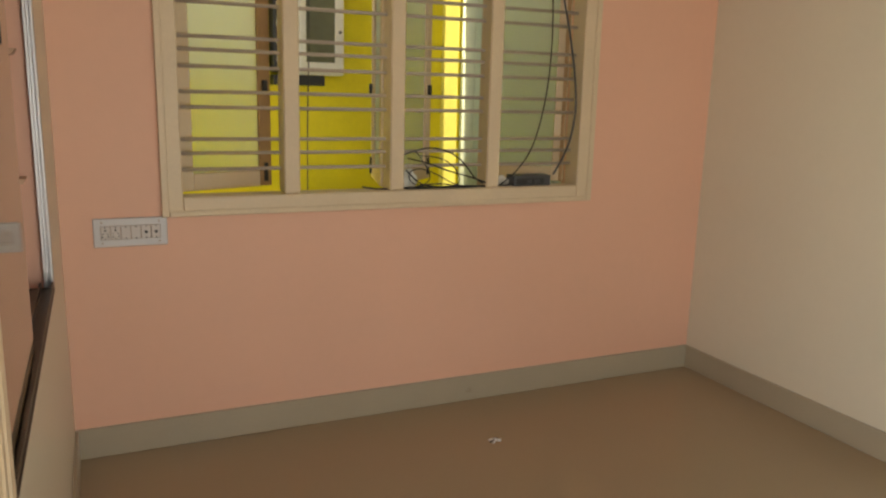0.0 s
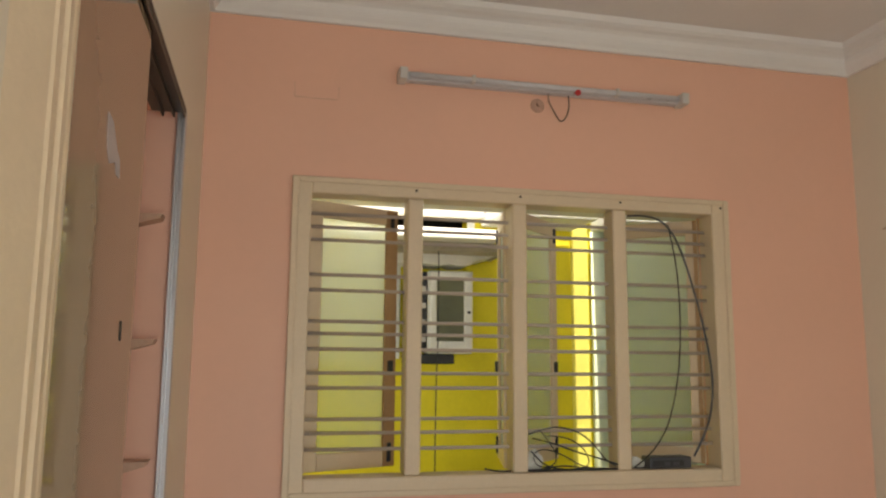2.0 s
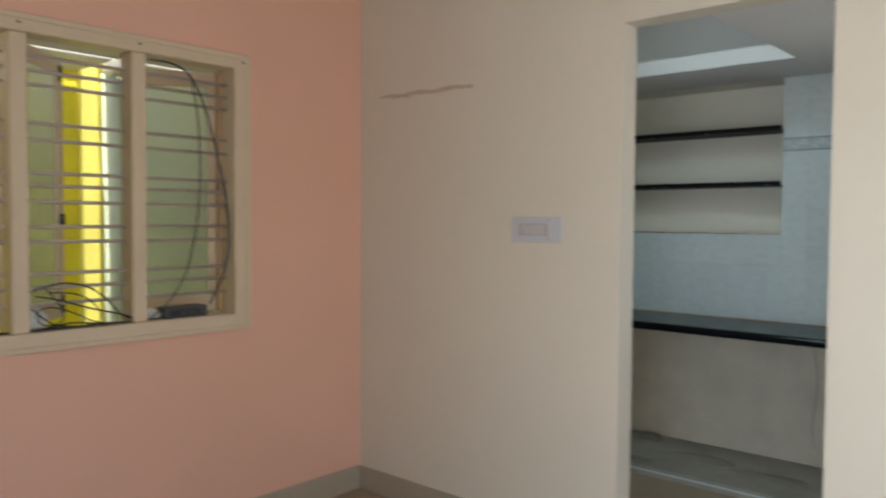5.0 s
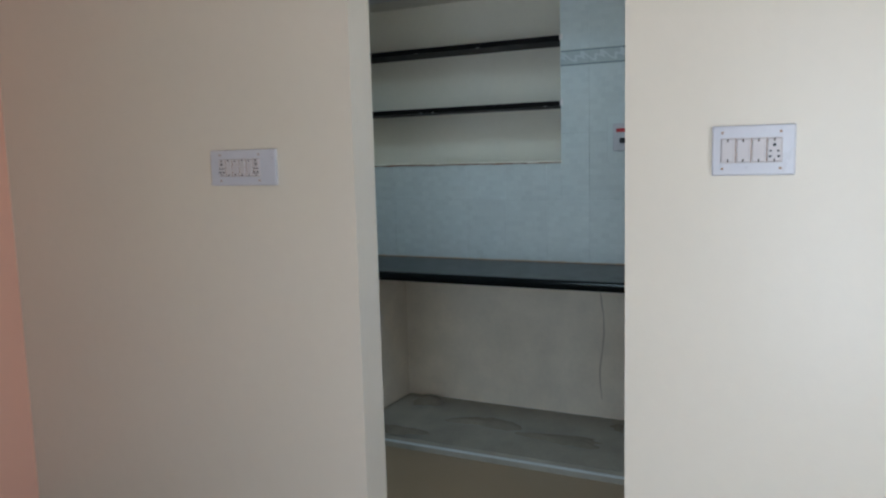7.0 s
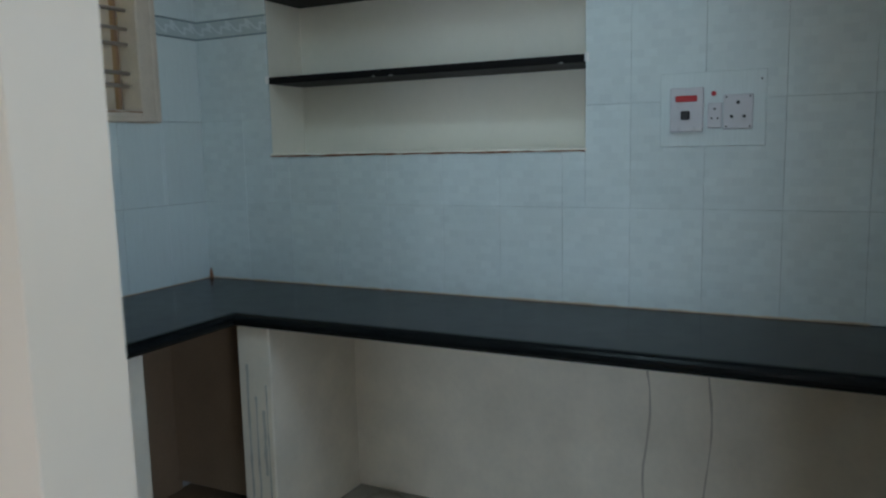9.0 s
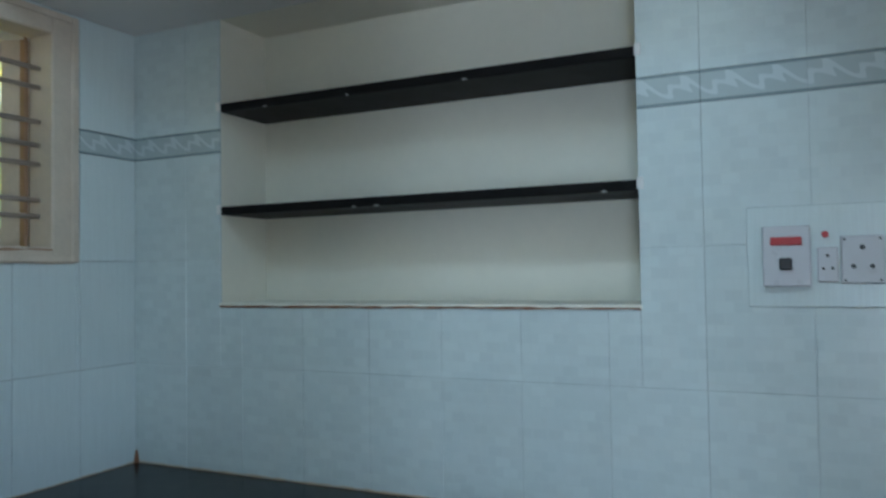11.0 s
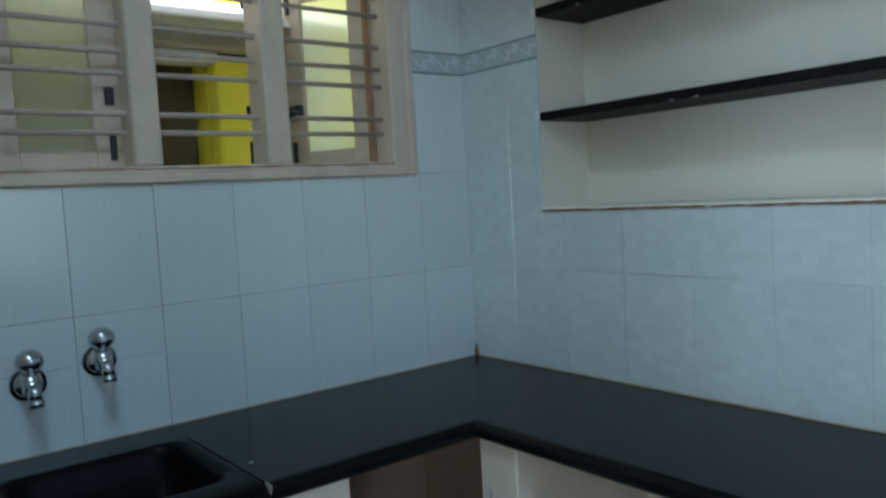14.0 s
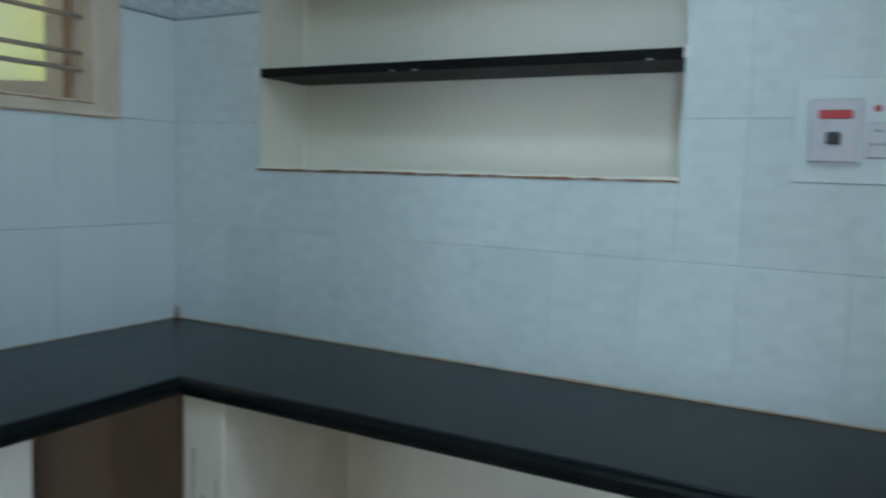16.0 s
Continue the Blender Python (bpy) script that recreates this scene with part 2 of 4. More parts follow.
def band_mat():
    """Border tile with a grey wave scroll between two dark lines, drawn along the wall."""
    m = node_mat("grey_scroll_border_tile", (0.47, 0.53, 0.545), 0.2, var=0.05, scale=6, grain=0.03, gscale=60, bump=0)
    nt = m.node_tree
    n, l = nt.nodes, nt.links
    geo = n.new("ShaderNodeNewGeometry")
    sep = n.new("ShaderNodeSeparateXYZ")
    l.new(geo.outputs["Position"], sep.inputs[0])

    def math(op, a, b=None, c=None):
        x = n.new("ShaderNodeMath")
        x.operation = op
        for i, v in enumerate((a, b, c)):
            if v is None:
                continue
            if isinstance(v, (int, float)):
                x.inputs[i].default_value = v
            else:
                l.new(v, x.inputs[i])
        return x.outputs[0]

    along = math("SUBTRACT", sep.outputs["X"], sep.outputs["Y"])
    up = math("SUBTRACT", sep.outputs["Z"], 1.934)
    wave = math("MULTIPLY", math("SINE", math("MULTIPLY", along, 58.0)), 0.014)
    curl = math("MULTIPLY", math("COSINE", math("MULTIPLY_ADD", up, 120.0, math("MULTIPLY", along, 116.0))), 0.011)
    d = math("ABSOLUTE", math("SUBTRACT", math("ADD", wave, curl), up))
    scroll = math("LESS_THAN", d, 0.0105)
    edge = math("GREATER_THAN", math("ABSOLUTE", up), 0.0335)
    old = n["Principled BSDF"].inputs["Base Color"].links[0].from_socket
    mx = n.new("ShaderNodeMix"); mx.data_type = "RGBA"
    l.new(scroll, mx.inputs["Factor"])
    l.new(old, mx.inputs["A"])
    mx.inputs["B"].default_value = (0.60, 0.655, 0.67, 1)
    mx2 = n.new("ShaderNodeMix"); mx2.data_type = "RGBA"
    l.new(edge, mx2.inputs["Factor"])
    l.new(mx.outputs["Result"], mx2.inputs["A"])
    mx2.inputs["B"].default_value = (0.25, 0.30, 0.32, 1)
    l.new(mx2.outputs["Result"], n["Principled BSDF"].inputs["Base Color"])
    return m


BAND = band_mat()


def glass_mat(name, tint, rough):
    m = bpy.data.materials.new(name)
    m.use_nodes = True
    nt = m.node_tree
    p = nt.nodes["Principled BSDF"]
    p.inputs["Base Color"].default_value = (*tint, 1)
    p.inputs["Transmission Weight"].default_value = 1.0
    p.inputs["Roughness"].default_value = rough
    p.inputs["IOR"].default_value = 1.45
    tex = nt.nodes.new("ShaderNodeTexNoise")
    geo = nt.nodes.new("ShaderNodeNewGeometry")
    nt.links.new(geo.outputs["Position"], tex.inputs["Vector"])
    tex.inputs["Scale"].default_value = 60
    bu = nt.nodes.new("ShaderNodeBump")
    bu.inputs["Strength"].default_value, bu.inputs["Distance"].default_value = 0.25, 0.003
    nt.links.new(tex.outputs["Fac"], bu.inputs["Height"])
    nt.links.new(bu.outputs[0], p.inputs["Normal"])
    return m


def frost_mat():
    """Obscured glass: half scatters light through, half passes it roughly."""
    m = glass_mat("frosted_greenish_glass", (0.88, 0.94, 0.90), 0.28)
    nt = m.node_tree
    tr, mx = nt.nodes.new("ShaderNodeBsdfTranslucent"), nt.nodes.new("ShaderNodeMixShader")
    tr.inputs["Color"].default_value = (0.83, 0.88, 0.78, 1)
    mx.inputs["Fac"].default_value = 0.5
    out = nt.nodes["Material Output"]
    nt.links.new(nt.nodes["Principled BSDF"].outputs[0], mx.inputs[1])
    nt.links.new(tr.outputs[0], mx.inputs[2])
    nt.links.new(mx.outputs[0], out.inputs["Surface"])
    return m


FROST = frost_mat()


# ---------------------------------------------------------------- mesh tools
class Build:
    """Collects boxes, rods and prisms into one mesh."""

    def __init__(self):
        self.bm = bmesh.new()

    def _take(self, part, mat):
        for f in part.faces:
            f.material_index = mat
        me = bpy.data.meshes.new("tmp")
        part.to_mesh(me)
        part.free()
        self.bm.from_mesh(me)
        bpy.data.meshes.remove(me)

    def box(self, lo, hi, bev=0.0, mat=0, seg=1, turn=None):
        part = bmesh.new()
        bmesh.ops.create_cube(part, size=1)
        for v in part.verts:
            v.co = Vector([lo[i] + (v.co[i] + 0.5) * (hi[i] - lo[i]) for i in range(3)])
        if bev:
            bmesh.ops.bevel(part, geom=part.edges[:], offset=bev, segments=seg, profile=0.5, affect="EDGES")
        if turn is not None:
            bmesh.ops.transform(part, matrix=turn, verts=part.verts)
        self._take(part, mat)
        return self

    def rod(self, a, b, r, mat=0, seg=10, r2=None):
        a, b = Vector(a), Vector(b)
        part = bmesh.new()
        bmesh.ops.create_cone(part, cap_ends=True, segments=seg, radius1=r, radius2=r if r2 is None else r2, depth=(b - a).length)
        m = Matrix.Translation((a + b) / 2) @ (b - a).to_track_quat("Z", "Y").to_matrix().to_4x4()
        bmesh.ops.transform(part, matrix=m, verts=part.verts)
        self._take(part, mat)
        return self

    def ball(self, c, r, mat=0, squash=(1, 1, 1)):
        part = bmesh.new()
        bmesh.ops.create_uvsphere(part, u_segments=14, v_segments=9, radius=r)
        bmesh.ops.transform(part, matrix=Matrix.Translation(c) @ Matrix.Diagonal((*squash, 1)), verts=part.verts)
        self._take(part, mat)
        return self

    def prism(self, outline, axis, a, b, mat=0):
        """An outline in the two other axes, drawn out along axis from a to b."""
        part = bmesh.new()
        others = [i for i in range(3) if i != axis]

        def at(p, w):
            v = [0, 0, 0]
            v[axis], v[others[0]], v[others[1]] = w, p[0], p[1]
            return part.verts.new(v)
        r0, r1 = [at(p, a) for p in outline], [at(p, b) for p in outline]
        part.faces.new(r0)
        part.faces.new(r1[::-1])
        k = len(outline)
        for i in range(k):
            part.faces.new((r0[i], r1[i], r1[(i + 1) % k], r0[(i + 1) % k]))
        bmesh.ops.recalc_face_normals(part, faces=part.faces[:])
        self._take(part, mat)
        return self

    def done(self, name, mats, parent=None, smooth=False):
        me = bpy.data.meshes.new(name)
        self.bm.to_mesh(me)
        self.bm.free()
        for m in (mats if isinstance(mats, (list, tuple)) else [mats]):
            me.materials.append(m)
        if smooth:
            me.shade_smooth()
        ob = new(name, me)
        if parent:
            ob.parent = parent
        return ob


def empty(name, m=None):
    ob = new(name)
    ob.empty_display_size = 0.1
    if m is not None:
        ob.matrix_world = m
    return ob


def wall(name, axis, lo, hi, ur, zr, holes, mats, label, side=None):
    """A wall between lo and hi on the axis, over the range ur of the other axis and zr of z, with rectangular holes
    (u0, u1, z0, z1). side: the material numbers of the lo and the hi face and of the reveals."""
    us = sorted({*ur, *[h[0] for h in holes], *[h[1] for h in holes]})
    zs = sorted({*zr, *[h[2] for h in holes], *[h[3] for h in holes]})
    us, zs = [u for u in us if ur[0] <= u <= ur[1]], [z for z in zs if zr[0] <= z <= zr[1]]
    full = {}
    for i in range(len(us) - 1):
        for j in range(len(zs) - 1):
            u, z = (us[i] + us[i + 1]) / 2, (zs[j] + zs[j + 1]) / 2
            full[i, j] = not any(h[0] < u < h[1] and h[2] < z < h[3] for h in holes)
    bm = bmesh.new()
    side = side or (0, 0, 0)

    def face(pts, mat):
        vs = []
        for w, u, z in pts:
            vs.append(bm.verts.new((w, u, z) if axis == 0 else (u, w, z)))
        bm.faces.new(vs).material_index = mat
    for (i, j), on in full.items():
        if not on:
            continue
        a, b, c, d = us[i], us[i + 1], zs[j], zs[j + 1]
        face([(lo, a, c), (lo, b, c), (lo, b, d), (lo, a, d)], side[0])
        face([(hi, a, c), (hi, a, d), (hi, b, d), (hi, b, c)], side[1])
        if not full.get((i - 1, j)):
            face([(lo, a, c), (lo, a, d), (hi, a, d), (hi, a, c)], side[2])
        if not full.get((i + 1, j)):
            face([(lo, b, c), (hi, b, c), (hi, b, d), (lo, b, d)], side[2])
        if not full.get((i, j - 1)):
            face([(lo, a, c), (hi, a, c), (hi, b, c), (lo, b, c)], side[2])
        if not full.get((i, j + 1)):
            face([(lo, a, d), (lo, b, d), (hi, b, d), (hi, a, d)], side[2])
    bmesh.ops.remove_doubles(bm, verts=bm.verts[:], dist=1e-5)
    bmesh.ops.recalc_face_normals(bm, faces=bm.faces[:])
    me = bpy.data.meshes.new(name)
    bm.to_mesh(me)
    bm.free()
    for m in mats:
        me.materials.append(m)
    return tagged(new(name, me), label, kind="structure")


def cable(name, pts, r, mat, label="", category="", parent=None):
    cu = bpy.data.curves.new(name, "CURVE")
    cu.dimensions, cu.bevel_depth, cu.bevel_resolution, cu.resolution_u = "3D", r, 2, 6
    sp = cu.splines.new("NURBS")
    sp.points.add(len(pts) - 1)
    for p, q in zip(sp.points, pts):
        p.co = (*q, 1)
    sp.use_endpoint_u, sp.order_u = True, 3
    cu.materials.append(mat)
    ob = new(name, cu)
    if parent:
        ob.parent = parent
    return tagged(ob, label, category) if label else ob


# ---------------------------------------------------------------- plan
HALL_FLOOR, KIT_FLOOR = -0.025, -0.115
XW, YS = -3.053, -4.6            # hall: west wall, south wall; east wall x = 0, north wall y = 0
XK0, XK, YK, YKS = 0.115, 2.215, 0.31, -2.75   # kitchen: west, east (niche), north (window), south faces
CEIL = 3.0
ROOF = 3.12
OP = (-2.357, -1.567, -0.2, 2.25)          # opening from hall to kitchen
W1 = (-2.692, -0.716, 0.933, 2.204)        # hall window, outer edge of the frame
W2 = (0.535, 1.957, 1.53, 2.335)           # kitchen window
VENT = (0.98, 1.59, 2.485, 2.80)           # ventilator over it
REC = (-2.065, -0.625, 0.83, 2.245)        # wardrobe recess in the west wall
NI = (-1.49, -0.088, 1.382, 2.352)         # shelf niche in the kitchen's east wall
LOFT = 2.352
SKY = (0.16, 0.68, -1.64, -0.98)          # skylight in the kitchen ceiling, through the roof

# hall
wall("wall_north", 1, 0.0, 0.23, (XW - 0.1, 0.0), (-0.3, ROOF), [(W1[0] + 0.012, W1[1] - 0.012, W1[2] + 0.012, W1[3] - 0.012)], [PINK, EXTWHITE],
     "peach painted plaster wall with a window", (0, 1, 0))
wall("wall_east", 0, 0.0, XK0, (YS - 0.1, YK + 0.1), (-0.3, ROOF), [OP], [CREAM], "cream painted wall with a doorless opening")
wall("wall_west", 0, XW - 0.1, XW, (YS, 0.0), (-0.3, ROOF), [REC, (-3.48, -2.52, HALL_FLOOR, 2.05)], [CREAM, PINK], "cream painted wall with a wardrobe recess and entrance door", (0, 0, 1))
wall("wall_south", 1, YS - 0.12, YS, (XW - 0.1, 0.0), (-0.3, ROOF), [(-2.85, -1.55, HALL_FLOOR, 2.1)], [CREAM], "cream painted wall with an assumed back door opening")
b = Build().box((XW - 0.2, YS - 0.12, HALL_FLOOR - 0.1), (0.0, 0.0, HALL_FLOOR))
tagged(b.done("floor", FLOOR), "polished beige vitrified floor", kind="structure")
b = Build().box((XW - 0.1, YS, CEIL), (0.0, 0.0, CEIL + 0.1))
tagged(b.done("ceiling", WHITE), "white painted ceiling", kind="structure")


def crown():
    """Stepped plaster cornice round the hall, mitred in the corners."""
    prof = [(0.0, 2.878), (0.018, 2.878), (0.026, 2.892), (0.040, 2.905), (0.052, 2.922), (0.058, 2.945), (0.074, 2.957), (0.096, 2.964), (0.112, 2.976), (0.122, 3.0)]
    bm = bmesh.new()
    rings = []
    for d, z in prof:
        x0, x1, y0, y1 = XW + d, -d, YS + d, -d
        rings.append([bm.verts.new(p) for p in ((x0, y0, z), (x1, y0, z), (x1, y1, z), (x0, y1, z))])
    for r, s in zip(rings, rings[1:]):
        for i in range(4):
            bm.faces.new((r[i], r[(i + 1) % 4], s[(i + 1) % 4], s[i]))
    bmesh.ops.recalc_face_normals(bm, faces=bm.faces[:])
    me = bpy.data.meshes.new("trim")
    bm.to_mesh(me)
    bm.free()
    me.materials.append(WHITE)
    tagged(new("trim", me), "white stepped plaster cornice", kind="structure")


crown()

SK = 0.1
for lo, hi in (((XW, -0.012, HALL_FLOOR), (0, 0, SK)), ((-0.012, OP[1], HALL_FLOOR), (0, -0.012, SK)), ((-0.012, YS, HALL_FLOOR), (0, OP[0], SK)),
               ((XW, YS, HALL_FLOOR), (XW + 0.012, -3.48, SK)), ((XW, -2.52, HALL_FLOOR), (XW + 0.012, -0.012, SK))):
    tagged(Build().box(lo, hi, 0.003).done("baseboard", SKIRT), "grey beige tile skirting", kind="structure")

# recess behind the west wall
x0, x1 = XW - 0.6, XW - 0.1
b = Build()
b.box((x0 - 0.1, REC[0] - 0.1, REC[2] - 0.1), (x0, REC[1] + 0.1, REC[3] + 0.1))
b.box((x0, REC[0] - 0.1, REC[2] - 0.1), (x1, REC[0], REC[3] + 0.1))
b.box((x0, REC[1], REC[2] - 0.1), (x1, REC[1] + 0.1, REC[3] + 0.1))
b.box((x0, REC[0], REC[2] - 0.1), (x1, REC[1], REC[2]))
b.box((x0, REC[0], REC[3]), (x1, REC[1], REC[3] + 0.1))
tagged(b.done("wall_recess", PINK), "peach painted lining of a wardrobe recess", kind="structure")

# kitchen
wall("wall_kitchen_north", 1, YK, YK + 0.2, (XK0, XK + 0.3), (-0.3, ROOF),
     [(W2[0] + 0.012, W2[1] - 0.012, W2[2] + 0.012, W2[3] - 0.012), VENT], [GROUT, EXTWHITE, WHITE], "kitchen wall clad in bluish white tiles", (0, 1, 2))
wall("wall_kitchen_east", 0, XK, XK + 0.238, (YKS - 0.1, YK), (-0.3, ROOF), [NI], [PALEGROUT, NICHE], "kitchen wall with a shelved niche", (0, 0, 1))
tagged(Build().box((XK + 0.238, YKS - 0.1, -0.3), (XK + 0.36, YK + 0.2, ROOF)).done("wall_niche_back", NICHE), "off white back of the niche", kind="structure")
# the hole in this wall is added for the fill lamp
wall("wall_kitchen_south", 1, YKS - 0.1, YKS, (XK0, XK), (-0.3, ROOF), [(0.57, 1.43, 1.14, 2.1)], [WHITE], "white painted kitchen wall")
tagged(Build().box((0.0, YKS, KIT_FLOOR - 0.1), (XK, YK, KIT_FLOOR)).done("floor_kitchen", FLOOR), "beige kitchen floor, a little sunken", kind="structure")
b = Build()
for lo, hi in (((XK0, YKS - 0.1), (SKY[0], YK + 0.2)), ((SKY[1], YKS - 0.1), (XK + 0.3, YK + 0.2)), ((SKY[0], YKS - 0.1), (SKY[1], SKY[2])), ((SKY[0], SKY[3]), (SKY[1], YK + 0.2))):
    b.box((*lo, CEIL), (*hi, CEIL + 0.1))
tagged(b.done("ceiling_kitchen", WHITE), "white kitchen ceiling with a skylight opening", kind="structure")
# L-shaped storage loft of concrete
b = Build()
b.box((1.63, -1.73, LOFT), (XK, YK, LOFT + 0.095), 0.004)
b.box((XK0, YKS, LOFT), (XK, -1.73, LOFT + 0.095), 0.004)
tagged(b.done("ceiling_loft", WHITE), "white painted concrete loft slab", kind="structure")
# plain painted wall above the tiles
b = Build()
b.box((XK0, YK - 0.008, LOFT), (VENT[0], YK, CEIL))
b.box((VENT[1], YK - 0.008, LOFT + 0.095), (XK, YK, CEIL))
b.box((VENT[0], YK - 0.008, LOFT), (VENT[1], YK, VENT[2]))
b.box((VENT[0], YK - 0.008, VENT[3]), (VENT[1], YK, CEIL))
b.box((VENT[1], YK - 0.008, LOFT), (1.63, YK, LOFT + 0.095))
b.box((XK - 0.008, YKS, LOFT + 0.095), (XK, YK - 0.008, CEIL))
tagged(b.done("wall_plaster_upper", WHITE), "white plaster above the tiles", kind="structure")
# floor kerb under the counter
b = Build()
b.prism([(1.505, KIT_FLOOR), (1.52, -0.088), (1.55, -0.074), (XK, -0.055), (XK, KIT_FLOOR)], 1, YKS, -0.49)
lip = Build().prism([(1.516, -0.0925), (1.5195, -0.0868), (1.526, -0.0838), (1.53, -0.0845)], 1, YKS, -0.49)
tagged(lip.done("trim_plinth_edge", PALEGROUT), "pale worn lime edge along the plinth", kind="structure")
tagged(b.done("floor_plinth", CEMENT), "low stained cement plinth under the counter", kind="structure")

# ground and the neighbouring house
tagged(Build().box((-60, -60, -0.5), (60, 60, -0.3)).done("ground", EARTH), "bare grey ground", kind="structure")


def neighbour():
    y = 1.05
    h = empty("neighbour_house")
    tagged(h, "bright yellow painted house across a narrow gap", "house")
    w = wall("house_wall", 1, y, y + 0.2, (-9, 9), (-0.3, 2.31), [(-2.12, -1.66, 2.15, 2.30), (0.35, 1.50, -0.3, 2.03)], [YELLOW], "yellow painted outside wall")
    w.parent = h
    del w["kind"]
    Build().box((-9, y - 0.035, 2.31), (0.28, y + 0.2, 3.1), 0.006).done("upper_wall", EXTWHITE, h)
    Build().box((0.28, y - 0.004, 2.31), (9, y + 0.2, 3.1)).done("upper_wall", DIMYELLOW, h)
    # dirty drip edge below the white band
    rnd = random.Random(21)
    pts = [(-3.2 + 0.05 * i, 2.296 - 0.012 * rnd.random()) for i in range(69)]
    Build().prism(pts + [(0.2, 2.3095), (-3.2, 2.3095)], 1, y - 0.03, y).done("drip_edge", DIRTYSLAB, h)
    Build().box((-2.2, y + 0.2, 2.1), (-1.55, y + 0.24, 2.4)).done("window_back", VOID, h)
    Build().box((-1.685, y - 0.012, 2.15), (-1.64, y, 2.296), 0.003).done("window_frame", METALBOX, h)
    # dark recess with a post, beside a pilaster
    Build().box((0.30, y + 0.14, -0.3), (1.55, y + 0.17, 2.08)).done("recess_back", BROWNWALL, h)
    Build().box((1.155, y + 0.06, -0.3), (1.215, y + 0.14, 2.03), 0.006).done("post", BROWNDOOR, h)
    Build().box((1.255, y + 0.1, -0.3), (1.32, y + 0.14, 1.95), 0.006).done("post", DIRTYSLAB, h)
    # sunshade with a whitewashed edge over a stained beam
    Build().prism([(y - 0.41, 2.085), (y - 0.41, 2.095), (y - 0.36, 2.145), (y, 2.15), (y, 2.085)], 0, -9, -1.61).done("sunshade", EXTWHITE, h)
    Build().prism([(y - 0.28, 2.04), (y - 0.24, 2.025), (y, 2.025), (y, 2.085), (y - 0.28, 2.085)], 0, -9, -1.545).done("beam", DIRTYSLAB, h)
    pts = [(-2.6 + 0.04 * i, 1.985 - 0.016 * rnd.random() + (0.03 if i > 22 else 0)) for i in range(25)]
    Build().prism(pts + [(-1.58, 2.0248), (-2.6, 2.0248)], 1, y - 0.22, y).done("soffit", EXTWHITE, h)
    Build().prism([(y - 0.33, 2.115), (y - 0.33, 2.125), (y - 0.26, 2.2), (y, 2.21), (y, 2.115)], 0, 0.3, 9).done("sunshade", EXTWHITE, h)
    Build().box((0.3, y - 0.2, 2.05), (9, y, 2.115), 0.006).done("beam", DIRTYSLAB, h)
    Build().box((0.3, y - 0.13, 2.005), (1.5, y, 2.05), 0.006).done("soffit", EXTWHITE, h)
    # upper sunshades, depth and gap shaped to shade the wall around a sunlit pilaster
    for a, c, d, z in ((-9, -1.613, 0.11, 2.258), (-1.612, -1.065, 0.42, 2.216), (-0.945, 0.28, 0.42, 2.216)):
        Build().box((a, y - d, z), (c, y - 0.036, z + 0.07), 0.006).done("sunshade", EXTWHITE, h)
    # pilasters
    Build().box((-1.06, y - 0.05, -0.3), (-0.965, y, 2.30), 0.012, seg=2).done("pilaster", LEMON, h)
    Build().rod((-0.905, y - 0.045, -0.3), (-0.905, y - 0.045, 2.215), 0.042, seg=16).done("downpipe", PALEGREEN, h, True)
    Build().box((-0.85, y - 0.02, -0.3), (0.28, y, 2.215), 0.008).done("panel", PALEGREEN, h)
    Build().box((1.50, y - 0.10, -0.3), (1.73, y, 2.04), 0.012, seg=2).done("pilaster", YELLOW, h)
    Build().box((1.76, y - 0.06, -0.3), (2.10, y, 2.04), 0.012, seg=2).done("pilaster", EXTWHITE, h)
    Build().box((2.12, y - 0.03, -0.3), (2.6, y, 2.04), 0.012, seg=2).done("pilaster", LEMON, h)
    Build().box((-9, y, 3.1), (9, y + 5, 3.2)).done("roof", EXTWHITE, h)


neighbour()


def meter_box():
    """Steel meter cabinet on the neighbour's wall, with an added grey board and cables beside it."""
    y = 1.05
    ob = empty("meter_box")
    tagged(ob, "white steel electric meter cabinet with a glazed door", "meter box")
    x0, x1 = -1.935, -1.69
    Build().box((x0, y - 0.16, 1.50), (x1, y, 1.945), 0.008).done("body", METALBOX, ob)
    b = Build()
    b.box((x0 + 0.006, y - 0.178, 1.512), (x0 + 0.04, y - 0.162, 1.938), 0.003).box((x1 - 0.052, y - 0.178, 1.512), (x1 - 0.006, y - 0.162, 1.938), 0.003)
    b.box((x0 + 0.04, y - 0.178, 1.512), (x1 - 0.052, y - 0.162, 1.565), 0.003).box((x0 + 0.04, y - 0.178, 1.90), (x1 - 0.052, y - 0.162, 1.938), 0.003)
    b.done("door_frame", WHITESTEEL, ob)
    Build().box((x0 + 0.04, y - 0.168, 1.565), (x1 - 0.052, y - 0.1625, 1.90)).done("window", GLAZING, ob)
    Build().rod((x1 - 0.028, y - 0.19, 1.72), (x1 - 0.028, y - 0.178, 1.72), 0.008, seg=12).done("lock", DARK, ob)
    Build().box((-2.05, y - 0.13, 1.51), (x0 - 0.002, y, 1.94), 0.006).done("conduit_box", DARK, ob)
    for z in (1.56, 1.65, 1.74, 1.83):
        Build().box((-2.04, y - 0.14, z), (x0 - 0.008, y - 0.13, z + 0.03), 0.003).done("fuse_carrier", GREYPLASTIC, ob)
    Build().box((-2.05, y - 0.11, 1.445), (-1.78, y, 1.498), 0.004).done("fuse_tray", DARK, ob)
    # added board, there to grey the upper part of the frosted pane
    Build().box((-2.62, y - 0.05, 1.47), (-2.07, y, 1.98), 0.006).done("board", METALBOX, ob)


